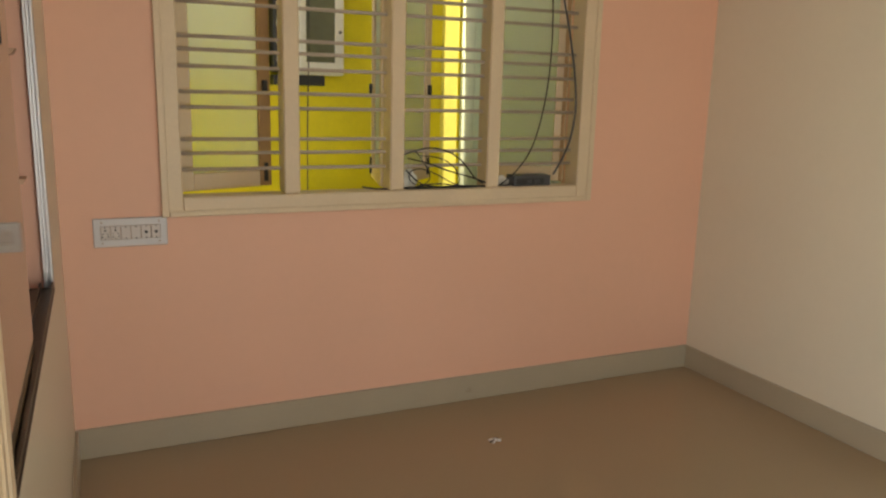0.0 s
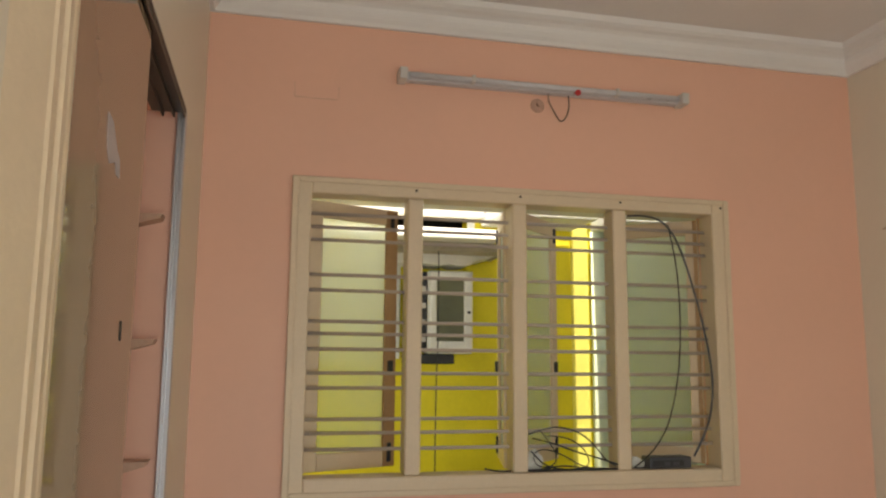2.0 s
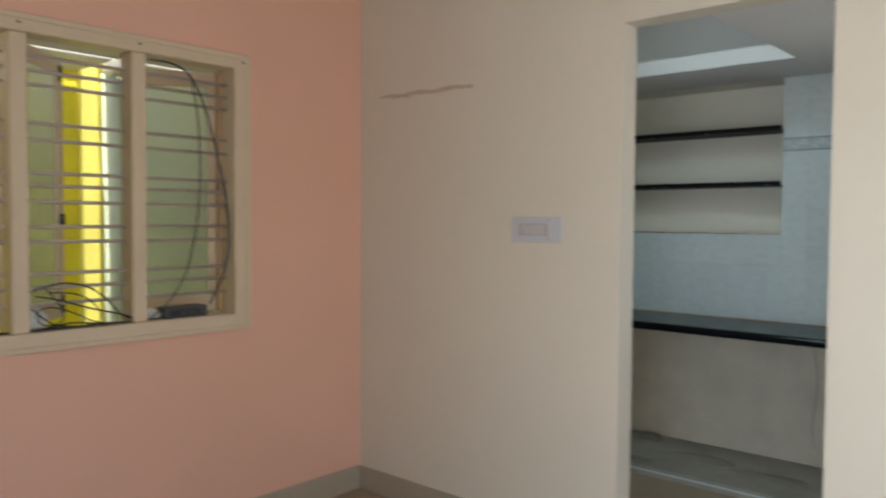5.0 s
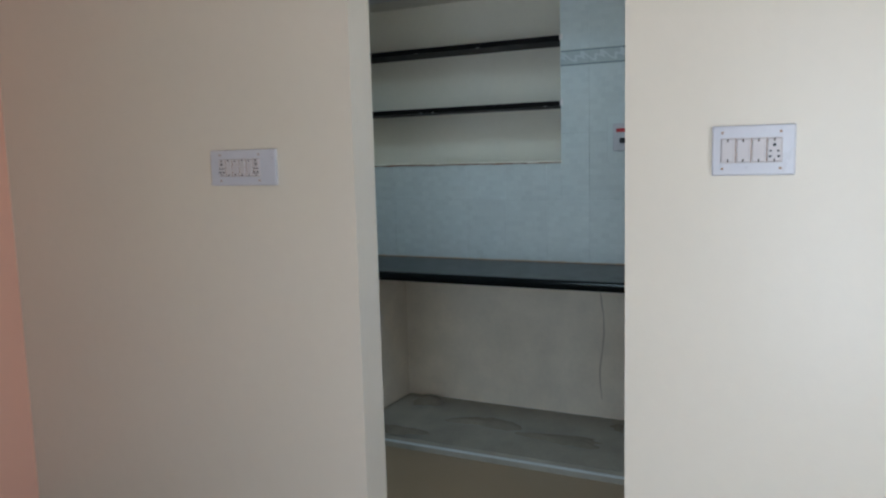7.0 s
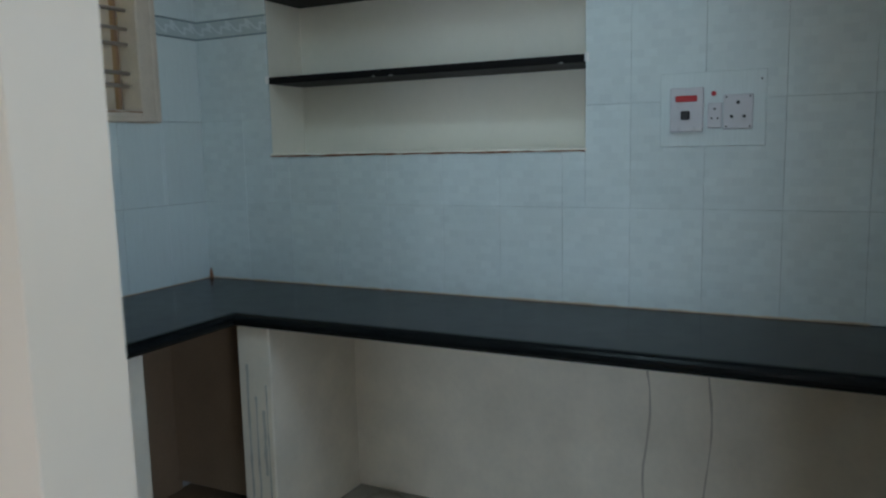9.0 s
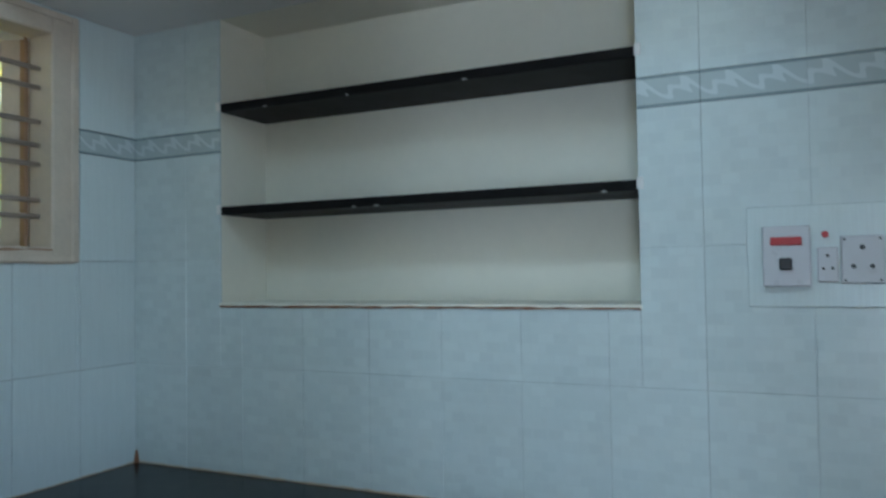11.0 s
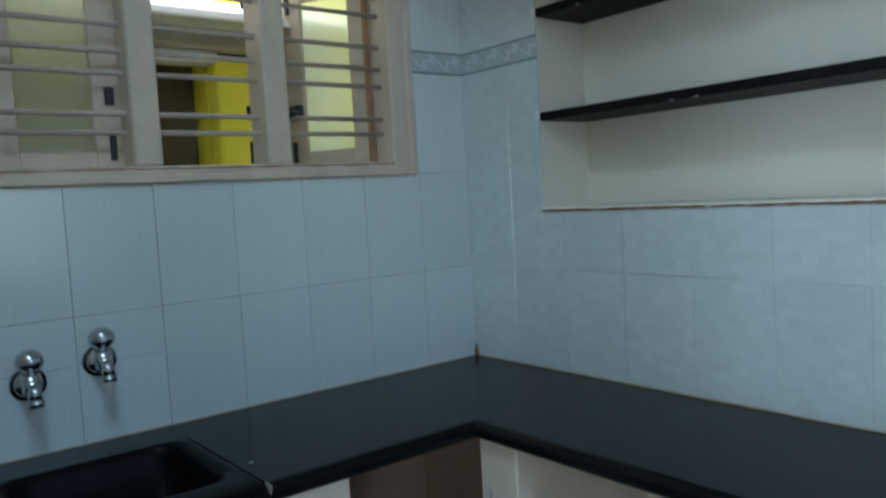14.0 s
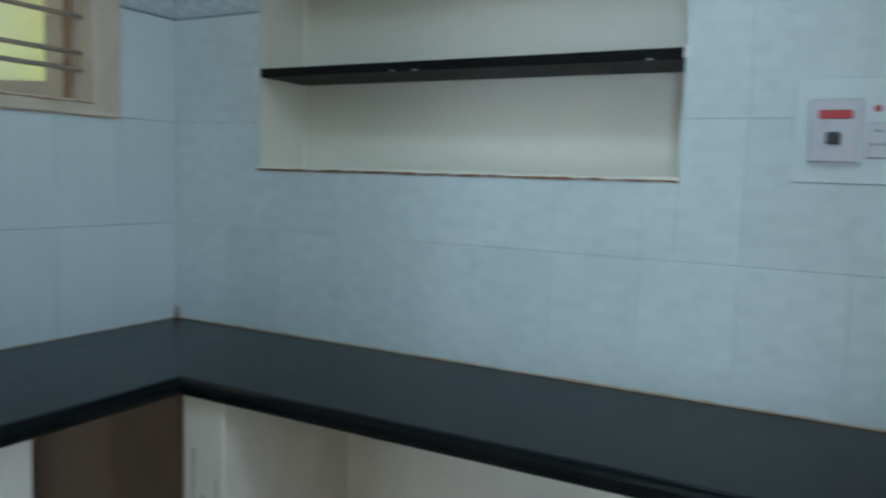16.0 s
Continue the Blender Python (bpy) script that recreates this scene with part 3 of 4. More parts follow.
meter_box()
cable("cable", [(-1.905, 0.79, 2.09), (-1.905, 0.78, 1.9), (-1.90, 0.80, 1.6), (-1.903, 0.84, 1.3), (-1.90, 0.86, 0.6), (-1.90, 0.90, -0.3)], 0.003, DARK,
      "thin dark wire hanging outside before the meter cabinet", "cable")

# house roof and the slab over the gap side
b = Build()
for lo, hi in (((XW - 0.3, YS - 0.2), (SKY[0], 0.32)), ((SKY[1], YS - 0.2), (XK + 0.5, 0.32)), ((SKY[0], YS - 0.2), (SKY[1], SKY[2])), ((SKY[0], SKY[3]), (SKY[1], 0.32))):
    b.box((*lo, ROOF), (*hi, ROOF + 0.08))
tagged(b.done("ceiling_roof", EXTWHITE), "flat concrete roof slab", kind="structure")
# tall unseen shaft, added to keep direct sun out of the skylight
b = Build()
for lo, hi in (((SKY[0] - 0.1, SKY[2] - 0.1), (SKY[0], SKY[3] + 0.1)), ((SKY[1], SKY[2] - 0.1), (SKY[1] + 0.1, SKY[3] + 0.1)), ((SKY[0], SKY[2] - 0.1), (SKY[1], SKY[2])), ((SKY[0], SKY[3]), (SKY[1], SKY[3] + 0.1))):
    b.box((*lo, ROOF + 0.08), (*hi, ROOF + 4.5))
tagged(b.done("wall_sun_blocking_shaft", EXTWHITE), "unseen white shaft above the roof, added to block the sun", kind="structure")
tagged(Build().box((XW - 0.2, 0.23, 2.17), (0.0, 0.35, 2.24)).box((0.0, YK + 0.2, 2.272), (XK + 0.5, 0.65, 2.34)).done("sunshade", EXTWHITE), "thin concrete window sunshade outside", kind="structure")


# ---------------------------------------------------------------- windows
def bars(parent, x0, x1, y, zs, r):
    first = None
    for z in zs:
        if first is None:
            first = Build().rod((x0, 0, 0), (x1, 0, 0), r, seg=10).done("bar", IRON, parent, True)
            first.location = (0, y, z)
        else:
            o = new("bar", first.data)
            o.parent = parent
            o.location = (0, y, z)


def shutter(parent, hinge, w, z0, z1, angle, mirror, wood, glazing=FROST, latch=True, brown=None, st=0.058, rail=0.07):
    """A glazed casement leaf that swings outwards; angle: how far it stands open; mirror: hinged on its east side."""
    s = -1 if mirror else 1
    m = Matrix.Translation(hinge) @ Matrix.Rotation(radians(-angle if mirror else angle), 4, "Z")
    t = 0.032
    b = Build()

    def bx(u0, u1, a, c, y0, y1, bev=0.003):
        lo, hi = sorted((s * u0, s * u1))
        b.box((lo, y0, a), (hi, y1, c), bev)
    bx(0, st, z0, z1, 0, t)
    if brown != "free":
        bx(w - st, w, z0, z1, 0, t)
    bx(st, w - st, z0, z0 + rail, 0, t)
    bx(st, w - st, z1 - rail, z1, 0, t)
    leaf = b.done("shutter", wood, parent)
    leaf.matrix_local = m
    if brown:
        b = Build()
        u0, u1, y0 = (w - st, w, 0) if brown == "free" else (0.004, 0.022, -0.006)
        bx(u0, u1, z0, z1, y0, t if brown == "free" else 0)
        # this stile is browner than the rest of the leaf
        b.done("stile", STILEBROWN, leaf)
    b = Build()
    bx(st - 0.005, w - st + 0.005, z0 + rail - 0.005, z1 - rail + 0.005, 0.013, 0.018, 0)
    g = b.done("pane", glazing, leaf)
    g.visible_shadow = False
    if latch:
        b = Build()
        zc = (z0 + z1) / 2
        bx(w - 0.045, w - 0.02, zc - 0.16, zc - 0.11, -0.014, 0, 0.003)
        bx(w - 0.04, w - 0.022, z1 - 0.1, z1 - 0.03, -0.01, 0, 0.002)
        bx(w - 0.04, w - 0.022, z0 + 0.02, z0 + 0.1, -0.01, 0, 0.002)
        b.done("latch", DARK, leaf)
    return leaf


def window_frame(name, r, inner, mullions, mw, y_in, y_out, wood, label):
    """A fixed timber frame with its mullions and a raised inner bead."""
    x0, x1, z0, z1 = r
    a0, a1, c0, c1 = inner
    ob = empty(name)
    tagged(ob, label, kind="structure")
    b = Build()
    b.box((x0, y_in - 0.014, z0), (a0, y_out, z1), 0.005)
    b.box((a1, y_in - 0.014, z0), (x1, y_out, z1), 0.005)
    b.box((a0, y_in - 0.0135, c1), (a1, y_out, z1 - 0.0005), 0.005)
    b.box((a0, y_in - 0.0135, z0 + 0.0005), (a1, y_out, c0), 0.005)
    # raised outer moulding
    for lo, hi in (((x0 - 0.004, z0 - 0.004), (x0 + 0.024, z1 + 0.004)), ((x1 - 0.024, z0 - 0.004), (x1 + 0.004, z1 + 0.004)),
                   ((x0 + 0.024, z1 - 0.02), (x1 - 0.024, z1 + 0.004)), ((x0 + 0.024, z0 - 0.004), (x1 - 0.024, z0 + 0.02))):
        b.box((lo[0], y_in - 0.022, lo[1]), (hi[0], y_in - 0.012, hi[1]), 0.004)
    b.done("frame", wood, ob)
    for x in mullions:
        Build().box((x - mw / 2, y_in - 0.004, c0), (x + mw / 2, y_out - 0.002, c1), 0.006).done("mullion", wood, ob)
    return ob


H_IN = (-2.615, -0.796, 1.005, 2.14)
win1 = window_frame("window_1", W1, H_IN, (-2.182, -1.722, -1.252), 0.066, 0.0, 0.10, WOOD, "cream enamelled timber window of four lights with iron bars")
bars(win1, H_IN[0] - 0.01, H_IN[1] + 0.01, 0.06, (2.068, 2.012, 1.958, 1.812, 1.748, 1.62, 1.57, 1.507, 1.41, 1.35, 1.225, 1.17, 1.106), 0.0075)
shutter(win1, (-2.61, 0.105, 0), 0.43, 1.01, 2.135, 22, False, WOOD, brown="free")
shutter(win1, (-1.762, 0.105, 0), 0.40, 1.01, 2.135, 103, True, WOOD)
shutter(win1, (-1.686, 0.105, 0), 0.40, 1.01, 2.135, 45, False, WOOD)
shutter(win1, (-0.80, 0.105, 0), 0.42, 1.01, 2.135, 38, True, WOOD, brown="hinge")

K_IN = (0.625, 1.865, 1.575, 2.265)
win2 = window_frame("window_2", W2, K_IN, (1.01, 1.427), 0.082, YK, YK + 0.10, OLDWOOD, "grubby cream timber kitchen window of three lights with iron bars")
bars(win2, K_IN[0] - 0.01, K_IN[1] + 0.01, YK + 0.05, (2.159, 2.096, 1.984, 1.908, 1.845, 1.729, 1.676), 0.008)
shutter(win2, (0.62, YK + 0.105, 0), 0.355, 1.58, 2.262, 0, False, OLDWOOD, st=0.078, rail=0.05)
shutter(win2, (1.39, YK + 0.105, 0), 0.35, 1.58, 2.262, 114, True, OLDWOOD, st=0.078, rail=0.05)
shutter(win2, (1.862, YK + 0.105, 0), 0.38, 1.58, 2.262, 64, True, OLDWOOD, st=0.085, rail=0.06, brown="hinge")
vent = window_frame("window_3", VENT, (VENT[0] + 0.04, VENT[1] - 0.04, VENT[2] + 0.04, VENT[3] - 0.04), (1.285,), 0.05, YK, YK + 0.08, OLDWOOD,
                    "small timber ventilator above the window")


# ---------------------------------------------------------------- hall things
def sliding_wardrobe():
    ob = empty("wardrobe_front", pose(XW, -1.3, REC[2]))
    tagged(ob, "built-in wardrobe front, brown gloss sliding panel partly open", "wardrobe")
    inv = ob.matrix_world.inverted()

    def part(b, name, mat, label=""):
        o = b.done(name, mat, ob)
        o.matrix_parent_inverse = inv
        return tagged(o, label) if label else o
    y0, y1, z0, z1 = REC
    part(Build().box((XW - 0.028, y0 + 0.002, z0 + 0.03), (XW - 0.008, -1.33, z1 - 0.03), 0.003), "door", LAMINATE, "brown gloss laminate panel")
    part(Build().box((XW - 0.060, y0 + 0.002, z0 + 0.03), (XW - 0.040, -1.39, z1 - 0.03), 0.003), "door", LAMINATE)
    part(Build().box((XW - 0.008, -1.48, 1.50), (XW - 0.006, -1.468, 1.54), 0.001), "handle", DARK)
    b = Build()
    b.box((XW - 0.024, y1 - 0.034, z0 + 0.004), (XW - 0.014, y1 - 0.003, z1 - 0.004), 0.002)
    b.box((XW - 0.006, y1 - 0.034, z0 + 0.004), (XW + 0.003, y1 - 0.003, z1 - 0.004), 0.002)
    b.box((XW - 0.024, y1 - 0.012, z0 + 0.004), (XW + 0.002, y1 - 0.002, z1 - 0.004))
    part(b, "jamb_channel", ALU, "dull aluminium channel")
    for z, s in ((z0, 1), (z1, -1)):
        b = Build()
        lo, hi = sorted((z + s * 0.002, z + s * 0.012))
        b.box((XW - 0.1, y0 + 0.002, lo), (XW + 0.004, y1 - 0.04, hi))
        for i in range(3):
            lo, hi = sorted((z + s * 0.012, z + s * 0.028))
            b.box((XW - 0.068 + i * 0.032, y0 + 0.002, lo), (XW - 0.062 + i * 0.032, y1 - 0.04, hi))
        part(b, "track", TRACK, "dark brown sliding track")
    part(Build().prism([(-1.725, 1.895), (-1.68, 1.89), (-1.63, 1.85), (-1.60, 1.84), (-1.59, 1.805), (-1.625, 1.805), (-1.64, 1.825), (-1.69, 1.81), (-1.72, 1.835)], 0, XW - 0.0078, XW - 0.0066),
         "paper_label", LILACPAPER, "torn faded lilac paper label")


sliding_wardrobe()
for z in (1.15, 1.505, 1.885):
    tagged(Build().prism([(XW - 0.16, z + 0.016), (XW - 0.045, z + 0.016), (XW - 0.052, z + 0.002), (XW - 0.14, z - 0.024)], 1, REC[1] - 0.07, REC[1]).done("shelf_cleat", CLEATWOOD),
           "small brown wooden shelf cleat inside the wardrobe recess", "shelf cleat", "wardrobe cleats")


def near_jamb():
    """Moulded upright beside the wardrobe."""
    b = Build()
    b.prism([(XW, -2.275), (XW + 0.016, -2.172), (XW + 0.013, -2.168), (XW + 0.018, -2.160), (XW + 0.018, -2.138), (XW + 0.014, -2.132), (XW + 0.014, -2.124), (XW + 0.019, -2.116),
             (XW + 0.019, -2.098), (XW + 0.015, -2.092), (XW + 0.018, -2.084), (XW + 0.018, -2.070), (XW, -2.070)], 2, SK, 2.33)
    tagged(b.done("trim_upright", WOOD), "cream moulded timber upright beside the wardrobe", kind="structure")


near_jamb()


def switchboard(name, m, w, h, modules, label, flush=False, inlay=0.82, shift=0.0):
    """Wall plate in its own x-z plane, facing -y, origin at the middle; modules: kinds from one end to the other."""
    ob = empty(name, m)
    tagged(ob, label, "switchboard")
    Build().box((-w / 2, -0.012, -h / 2), (w / 2, 0, h / 2), 0.004, seg=2).done("plate", PLASTIC, ob)
    iw, ih = w * inlay, h * 0.5
    off = shift * w
    Build().box((off - iw / 2, -0.0145, -ih / 2), (off + iw / 2, -0.012, ih / 2), 0.001).done("inlay", OFFPLASTIC if flush else GREYPLASTIC, ob)
    k = len(modules)
    mw = iw / k
    for i, kind in enumerate(modules):
        x = off - iw / 2 + (i + 0.5) * mw
        if i:
            Build().box((x - mw / 2 - 0.0008, -0.0149, -ih * 0.48), (x - mw / 2 + 0.0008, -0.0143, ih * 0.48)).done("joint", CLEAT, ob)
        for z in (-0.4, 0.4):
            Build().box((x - 0.0016, -0.0192, z * ih - 0.0035), (x + 0.0016, -0.0175, z * ih + 0.0035), 0.0004).done("mark", TRACK, ob)
        if kind == "switch":
            Build().box((x - mw * 0.42, -0.018, -ih * 0.46), (x + mw * 0.42, -0.0145, ih * 0.46), 0.0015).done("rocker", OFFPLASTIC if flush else PLASTIC, ob)
        elif kind == "socket":
            Build().box((x - mw * 0.45, -0.018, -ih * 0.47), (x + mw * 0.45, -0.0145, ih * 0.47), 0.002).done("socket", OFFPLASTIC, ob)
            q = min(mw, ih * 0.75)
            for dx, dz, r in ((0, 0.2, 0.004), (-0.24, -0.04, 0.0026), (0.24, -0.04, 0.0026), (-0.27, -0.25, 0.0032), (0.27, -0.25, 0.0032)):
                Build().rod((x + dx * q, -0.0187, dz * ih), (x + dx * q, -0.017, dz * ih), r, seg=10).done("pin_hole", DARK, ob)
        elif kind == "knob":
            Build().box((x - mw * 0.45, -0.018, -ih * 0.47), (x + mw * 0.45, -0.0145, ih * 0.47), 0.002).done("module", OFFPLASTIC, ob)
            Build().rod((x, -0.021, 0), (x, -0.0175, 0), mw * 0.17, seg=14).done("jack", DARK, ob)
    for sx in (-1, 1):
        for sz in (-1, 1):
            Build().rod((off + sx * iw * 0.47, -0.0135, sz * h * 0.36), (off + sx * iw * 0.47, -0.0115, sz * h * 0.36), 0.0032, seg=8).done("screw", CLEAT, ob)
    return ob


switchboard("switchboard", pose(-2.81, 0, 0.878), 0.264, 0.11, ("socket", "socket", "switch", "switch", "knob", "knob"),
            "white plastic switchboard with sockets below the window", True)
switchboard("switchboard", pose(0, -1.16, 1.408, 0, 0, -90), 0.262, 0.112, ("socket", "switch", "switch", "switch", "switch", "socket"),
            "white plastic switchboard on cream wall beside the opening", True, 0.63, -0.04)
switchboard("switchboard", pose(0, -2.65, 1.422, 0, 0, -90), 0.178, 0.114, ("switch", "switch", "switch", "socket"),
            "white plastic switchboard with three switches and a socket", True, 0.74, -0.02)
switchboard("switchboard", pose(XW, -2.45, 1.385, 0, 0, 90), 0.13, 0.15, ("switch", "switch", "socket"),
            "greyish white switchboard between wardrobe and entrance door", True, 0.86)


def tube_light():
    ob = empty("tube_light", pose(-1.6, -0.0, 2.665))
    tagged(ob, "unlit white tube light batten on the wall", "tube light")
    L = 0.655
    Build().box((-L, -0.045, -0.02), (L, 0, 0.02), 0.006, seg=2).done("batten", PLASTIC, ob)
    Build().rod((-L + 0.03, -0.066, -0.004), (L - 0.03, -0.066, -0.004), 0.013, seg=16).done("tube", PLASTIC, ob, True)
    for s in (-1, 1):
        Build().box((s * L - 0.018, -0.085, -0.028), (s * L + 0.018, 0, 0.024), 0.006, seg=2).done("holder", GREYPLASTIC, ob)
    Build().rod((0.13, -0.05, -0.004), (0.13, -0.075, -0.02), 0.014, seg=12).done("starter", RED, ob)
    for x in (-0.35, 0.32):
        Build().box((x - 0.008, -0.084, -0.018), (x + 0.008, -0.044, 0.014), 0.002).done("clip", GREYPLASTIC, ob)


tube_light()
cable("cable", [(-1.59, -0.03, 2.65), (-1.60, -0.03, 2.62), (-1.56, -0.02, 2.56), (-1.53, -0.015, 2.52), (-1.50, -0.015, 2.55), (-1.49, -0.02, 2.61), (-1.50, -0.03, 2.65)], 0.0025, TRACK,
      "thin dark wire hanging from the tube light", "cable")
b = Build()
b.rod((-1.635, -0.006, 2.595), (-1.635, 0.0, 2.595), 0.027, seg=18, r2=0.033).rod((-1.632, -0.02, 2.60), (-1.632, -0.006, 2.60), 0.011, seg=12)
tagged(b.done("wall_plug", SOOT), "sooty brown wiring rose on the peach wall", "wiring rose")


def stain_strip():
    """An uneven strip where something has been pulled off the wall."""
    rnd = random.Random(4)
    bm = bmesh.new()
    n = 26
    top, bot = [], []
    for i in range(n + 1):
        u = -0.155 - 0.635 * i / n
        z = 2.086 + 0.004 * math.sin(i * 0.7)
        w = 0.008 + 0.006 * rnd.random() if 0 < i < n else 0.003
        if i < 4:
            w *= 0.8
        top.append(bm.verts.new((-0.003, u, z + w)))
        bot.append(bm.verts.new((-0.003, u, z - w * (0.6 + 0.6 * rnd.random()))))
    for i in range(n):
        bm.faces.new((top[i], top[i + 1], bot[i + 1], bot[i]))
    ext = bmesh.ops.extrude_face_region(bm, geom=bm.faces[:])
    for g in ext["geom"]:
        if isinstance(g, bmesh.types.BMVert):
            g.co.x = 0.0
    bmesh.ops.recalc_face_normals(bm, faces=bm.faces[:])
    me = bpy.data.meshes.new("peeled_strip")
    bm.to_mesh(me)
    bm.free()
    me.materials.append(STAIN)
    tagged(new("peeled_strip", me), "brown strip of peeled paint on cream wall", "paint mark")


stain_strip()
b = Build()
for lo, hi in (((-2.70, 2.546), (-2.64, 2.548)), ((-2.635, 2.5445), (-2.52, 2.5465)), ((-2.702, 2.546), (-2.7005, 2.61)), ((-2.519, 2.552), (-2.5175, 2.60))):
    b.box((lo[0], -0.0012, lo[1]), (hi[0], 0, hi[1]))
tagged(b.done("patch_outline", SOOT), "faint scratch line on the peach wall", "paint mark")

# crumpled scrap on the floor
b = Build()
rnd = random.Random(2)
for i in range(5):
    a = rnd.random() * 6
    c = Matrix.Translation((-1.43 + 0.012 * math.cos(a), -0.447 + 0.012 * math.sin(a), HALL_FLOOR + 0.005)) @ Euler((rnd.random() * 0.5, rnd.random() * 0.5, a)).to_matrix().to_4x4()
    b.box((-0.016, -0.006, -0.003), (0.016, 0.006, 0.003), 0.001, mat=i % 2, turn=c)
tagged(b.done("scrap", [PAPER, TRACK]), "crumpled scrap of paper on the floor", "litter")

# set-top adapter and cables on the window sill
ob = empty("adapter_box", pose(-1.02, 0.052, 1.005))
tagged(ob, "small black adapter box lying on the window sill", "adapter")
Build().box((-0.108, -0.04, 0), (0.092, 0.045, 0.05), 0.006, seg=2).done("body", GREYBOX, ob)
Build().box((-0.095, -0.0415, 0.01), (0.055, -0.039, 0.036), 0.001).done("front", DARK, ob)
Build().box((-0.04, -0.043, 0.014), (-0.015, -0.041, 0.03), 0.001).box((0.0, -0.043, 0.014), (0.03, -0.041, 0.03), 0.001).done("socket", GREYBOX, ob)
cable("cable", [(-1.20, 0.02, 2.12), (-1.10, 0.02, 2.13), (-1.0, 0.02, 2.09), (-0.93, 0.015, 1.95), (-0.85, 0.012, 1.66), (-0.807, 0.012, 1.42), (-0.815, 0.015, 1.27), (-0.85, 0.02, 1.15), (-0.905, 0.03, 1.055)], 0.005, GREYBOX,
      "thick black cable looping down over the window", "cable")
THIN, LOW = "thin black cable hanging across the bars", "black cable lying on the sill"
for r_, label, pts in (
        (0.0032, THIN, [(-1.0, 0.025, 2.09), (-0.96, 0.03, 1.95), (-0.946, 0.03, 1.656), (-0.964, 0.03, 1.42), (-1.011, 0.03, 1.223), (-1.06, 0.03, 1.13), (-1.13, 0.025, 1.055), (-1.2, 0.02, 1.012)]),
        (0.0033, THIN, [(-1.69, 0.05, 1.15), (-1.604, 0.035, 1.182), (-1.54, 0.02, 1.19), (-1.446, 0.02, 1.164), (-1.375, 0.025, 1.106), (-1.317, 0.03, 1.03), (-1.25, 0.02, 1.01)]),
        (0.0035, THIN, [(-1.657, 0.04, 1.14), (-1.575, 0.03, 1.124), (-1.469, 0.02, 1.083), (-1.352, 0.015, 1.053), (-1.27, 0.0, 1.024), (-1.2, 0.01, 1.01), (-1.13, 0.025, 1.012)]),
        (0.0034, THIN, [(-1.665, 0.04, 1.09), (-1.64, 0.03, 1.06), (-1.6, 0.03, 1.026), (-1.53, 0.03, 1.01), (-1.45, 0.03, 1.009)]),
        (0.0026, THIN, [(-1.62, 0.04, 1.17), (-1.57, 0.03, 1.11), (-1.55, 0.02, 1.05), (-1.59, 0.015, 1.02), (-1.65, 0.02, 1.03), (-1.66, 0.03, 1.08), (-1.60, 0.035, 1.10), (-1.50, 0.03, 1.06), (-1.44, 0.02, 1.02), (-1.36, 0.02, 1.01)]),
        (0.0026, THIN, [(-1.60, 0.04, 1.15), (-1.52, 0.03, 1.15), (-1.44, 0.03, 1.11), (-1.40, 0.03, 1.05), (-1.42, 0.02, 1.015), (-1.48, 0.02, 1.01)]),
        (0.0034, LOW, [(-1.68, 0.03, 1.011), (-1.62, 0.02, 1.014), (-1.563, 0.025, 1.024), (-1.505, 0.025, 1.027), (-1.41, 0.02, 1.013), (-1.317, 0.015, 1.009), (-1.22, 0.02, 1.009)]),
        (0.0042, LOW, [(-1.685, 0.01, 1.0115), (-1.6, 0.005, 1.0115), (-1.5, 0.012, 1.0115), (-1.4, 0.008, 1.0115), (-1.3, 0.012, 1.0115), (-1.235, 0.01, 1.0115)]),
        (0.0036, LOW, [(-1.66, 0.035, 1.01), (-1.56, 0.04, 1.011), (-1.49, 0.03, 1.01), (-1.4, 0.04, 1.012), (-1.33, 0.035, 1.0105)]),
        (0.0035, LOW, [(-1.875, 0.02, 1.022), (-1.84, 0.01, 1.016), (-1.8, 0.01, 1.0105), (-1.76, 0.02, 1.01)])):
    cable("cable", pts, r_, DARK, label, "cable")


def crumpled_bag(x, y, z, sx, sy, sz, seed):
    """A crushed bag: a squashed ball pushed about at every vertex, flat below."""
    rnd = random.Random(seed)
    bm = bmesh.new()
    bmesh.ops.create_icosphere(bm, subdivisions=3, radius=1)
    for v in bm.verts:
        f = 1 + 0.28 * (rnd.random() - 0.5) + 0.18 * math.sin(5 * v.co.x + seed) * math.cos(4 * v.co.z)
        v.co = Vector((x + v.co.x * f * sx, y + v.co.y * f * sy, max(z, z + (v.co.z * f + 0.55) * sz)))
    me = bpy.data.meshes.new("crumpled_bag")
    bm.to_mesh(me)
    bm.free()
    me.materials.append(BAG)
    tagged(new("crumpled_bag", me), "crumpled white polythene bag on the window sill", "bag")


crumpled_bag(-1.645, 0.08, 1.005, 0.045, 0.016, 0.055, 3)
crumpled_bag(-1.165, 0.08, 1.005, 0.05, 0.016, 0.028, 5)

# ---------------------------------------------------------------- kitchen things
CT = 0.815


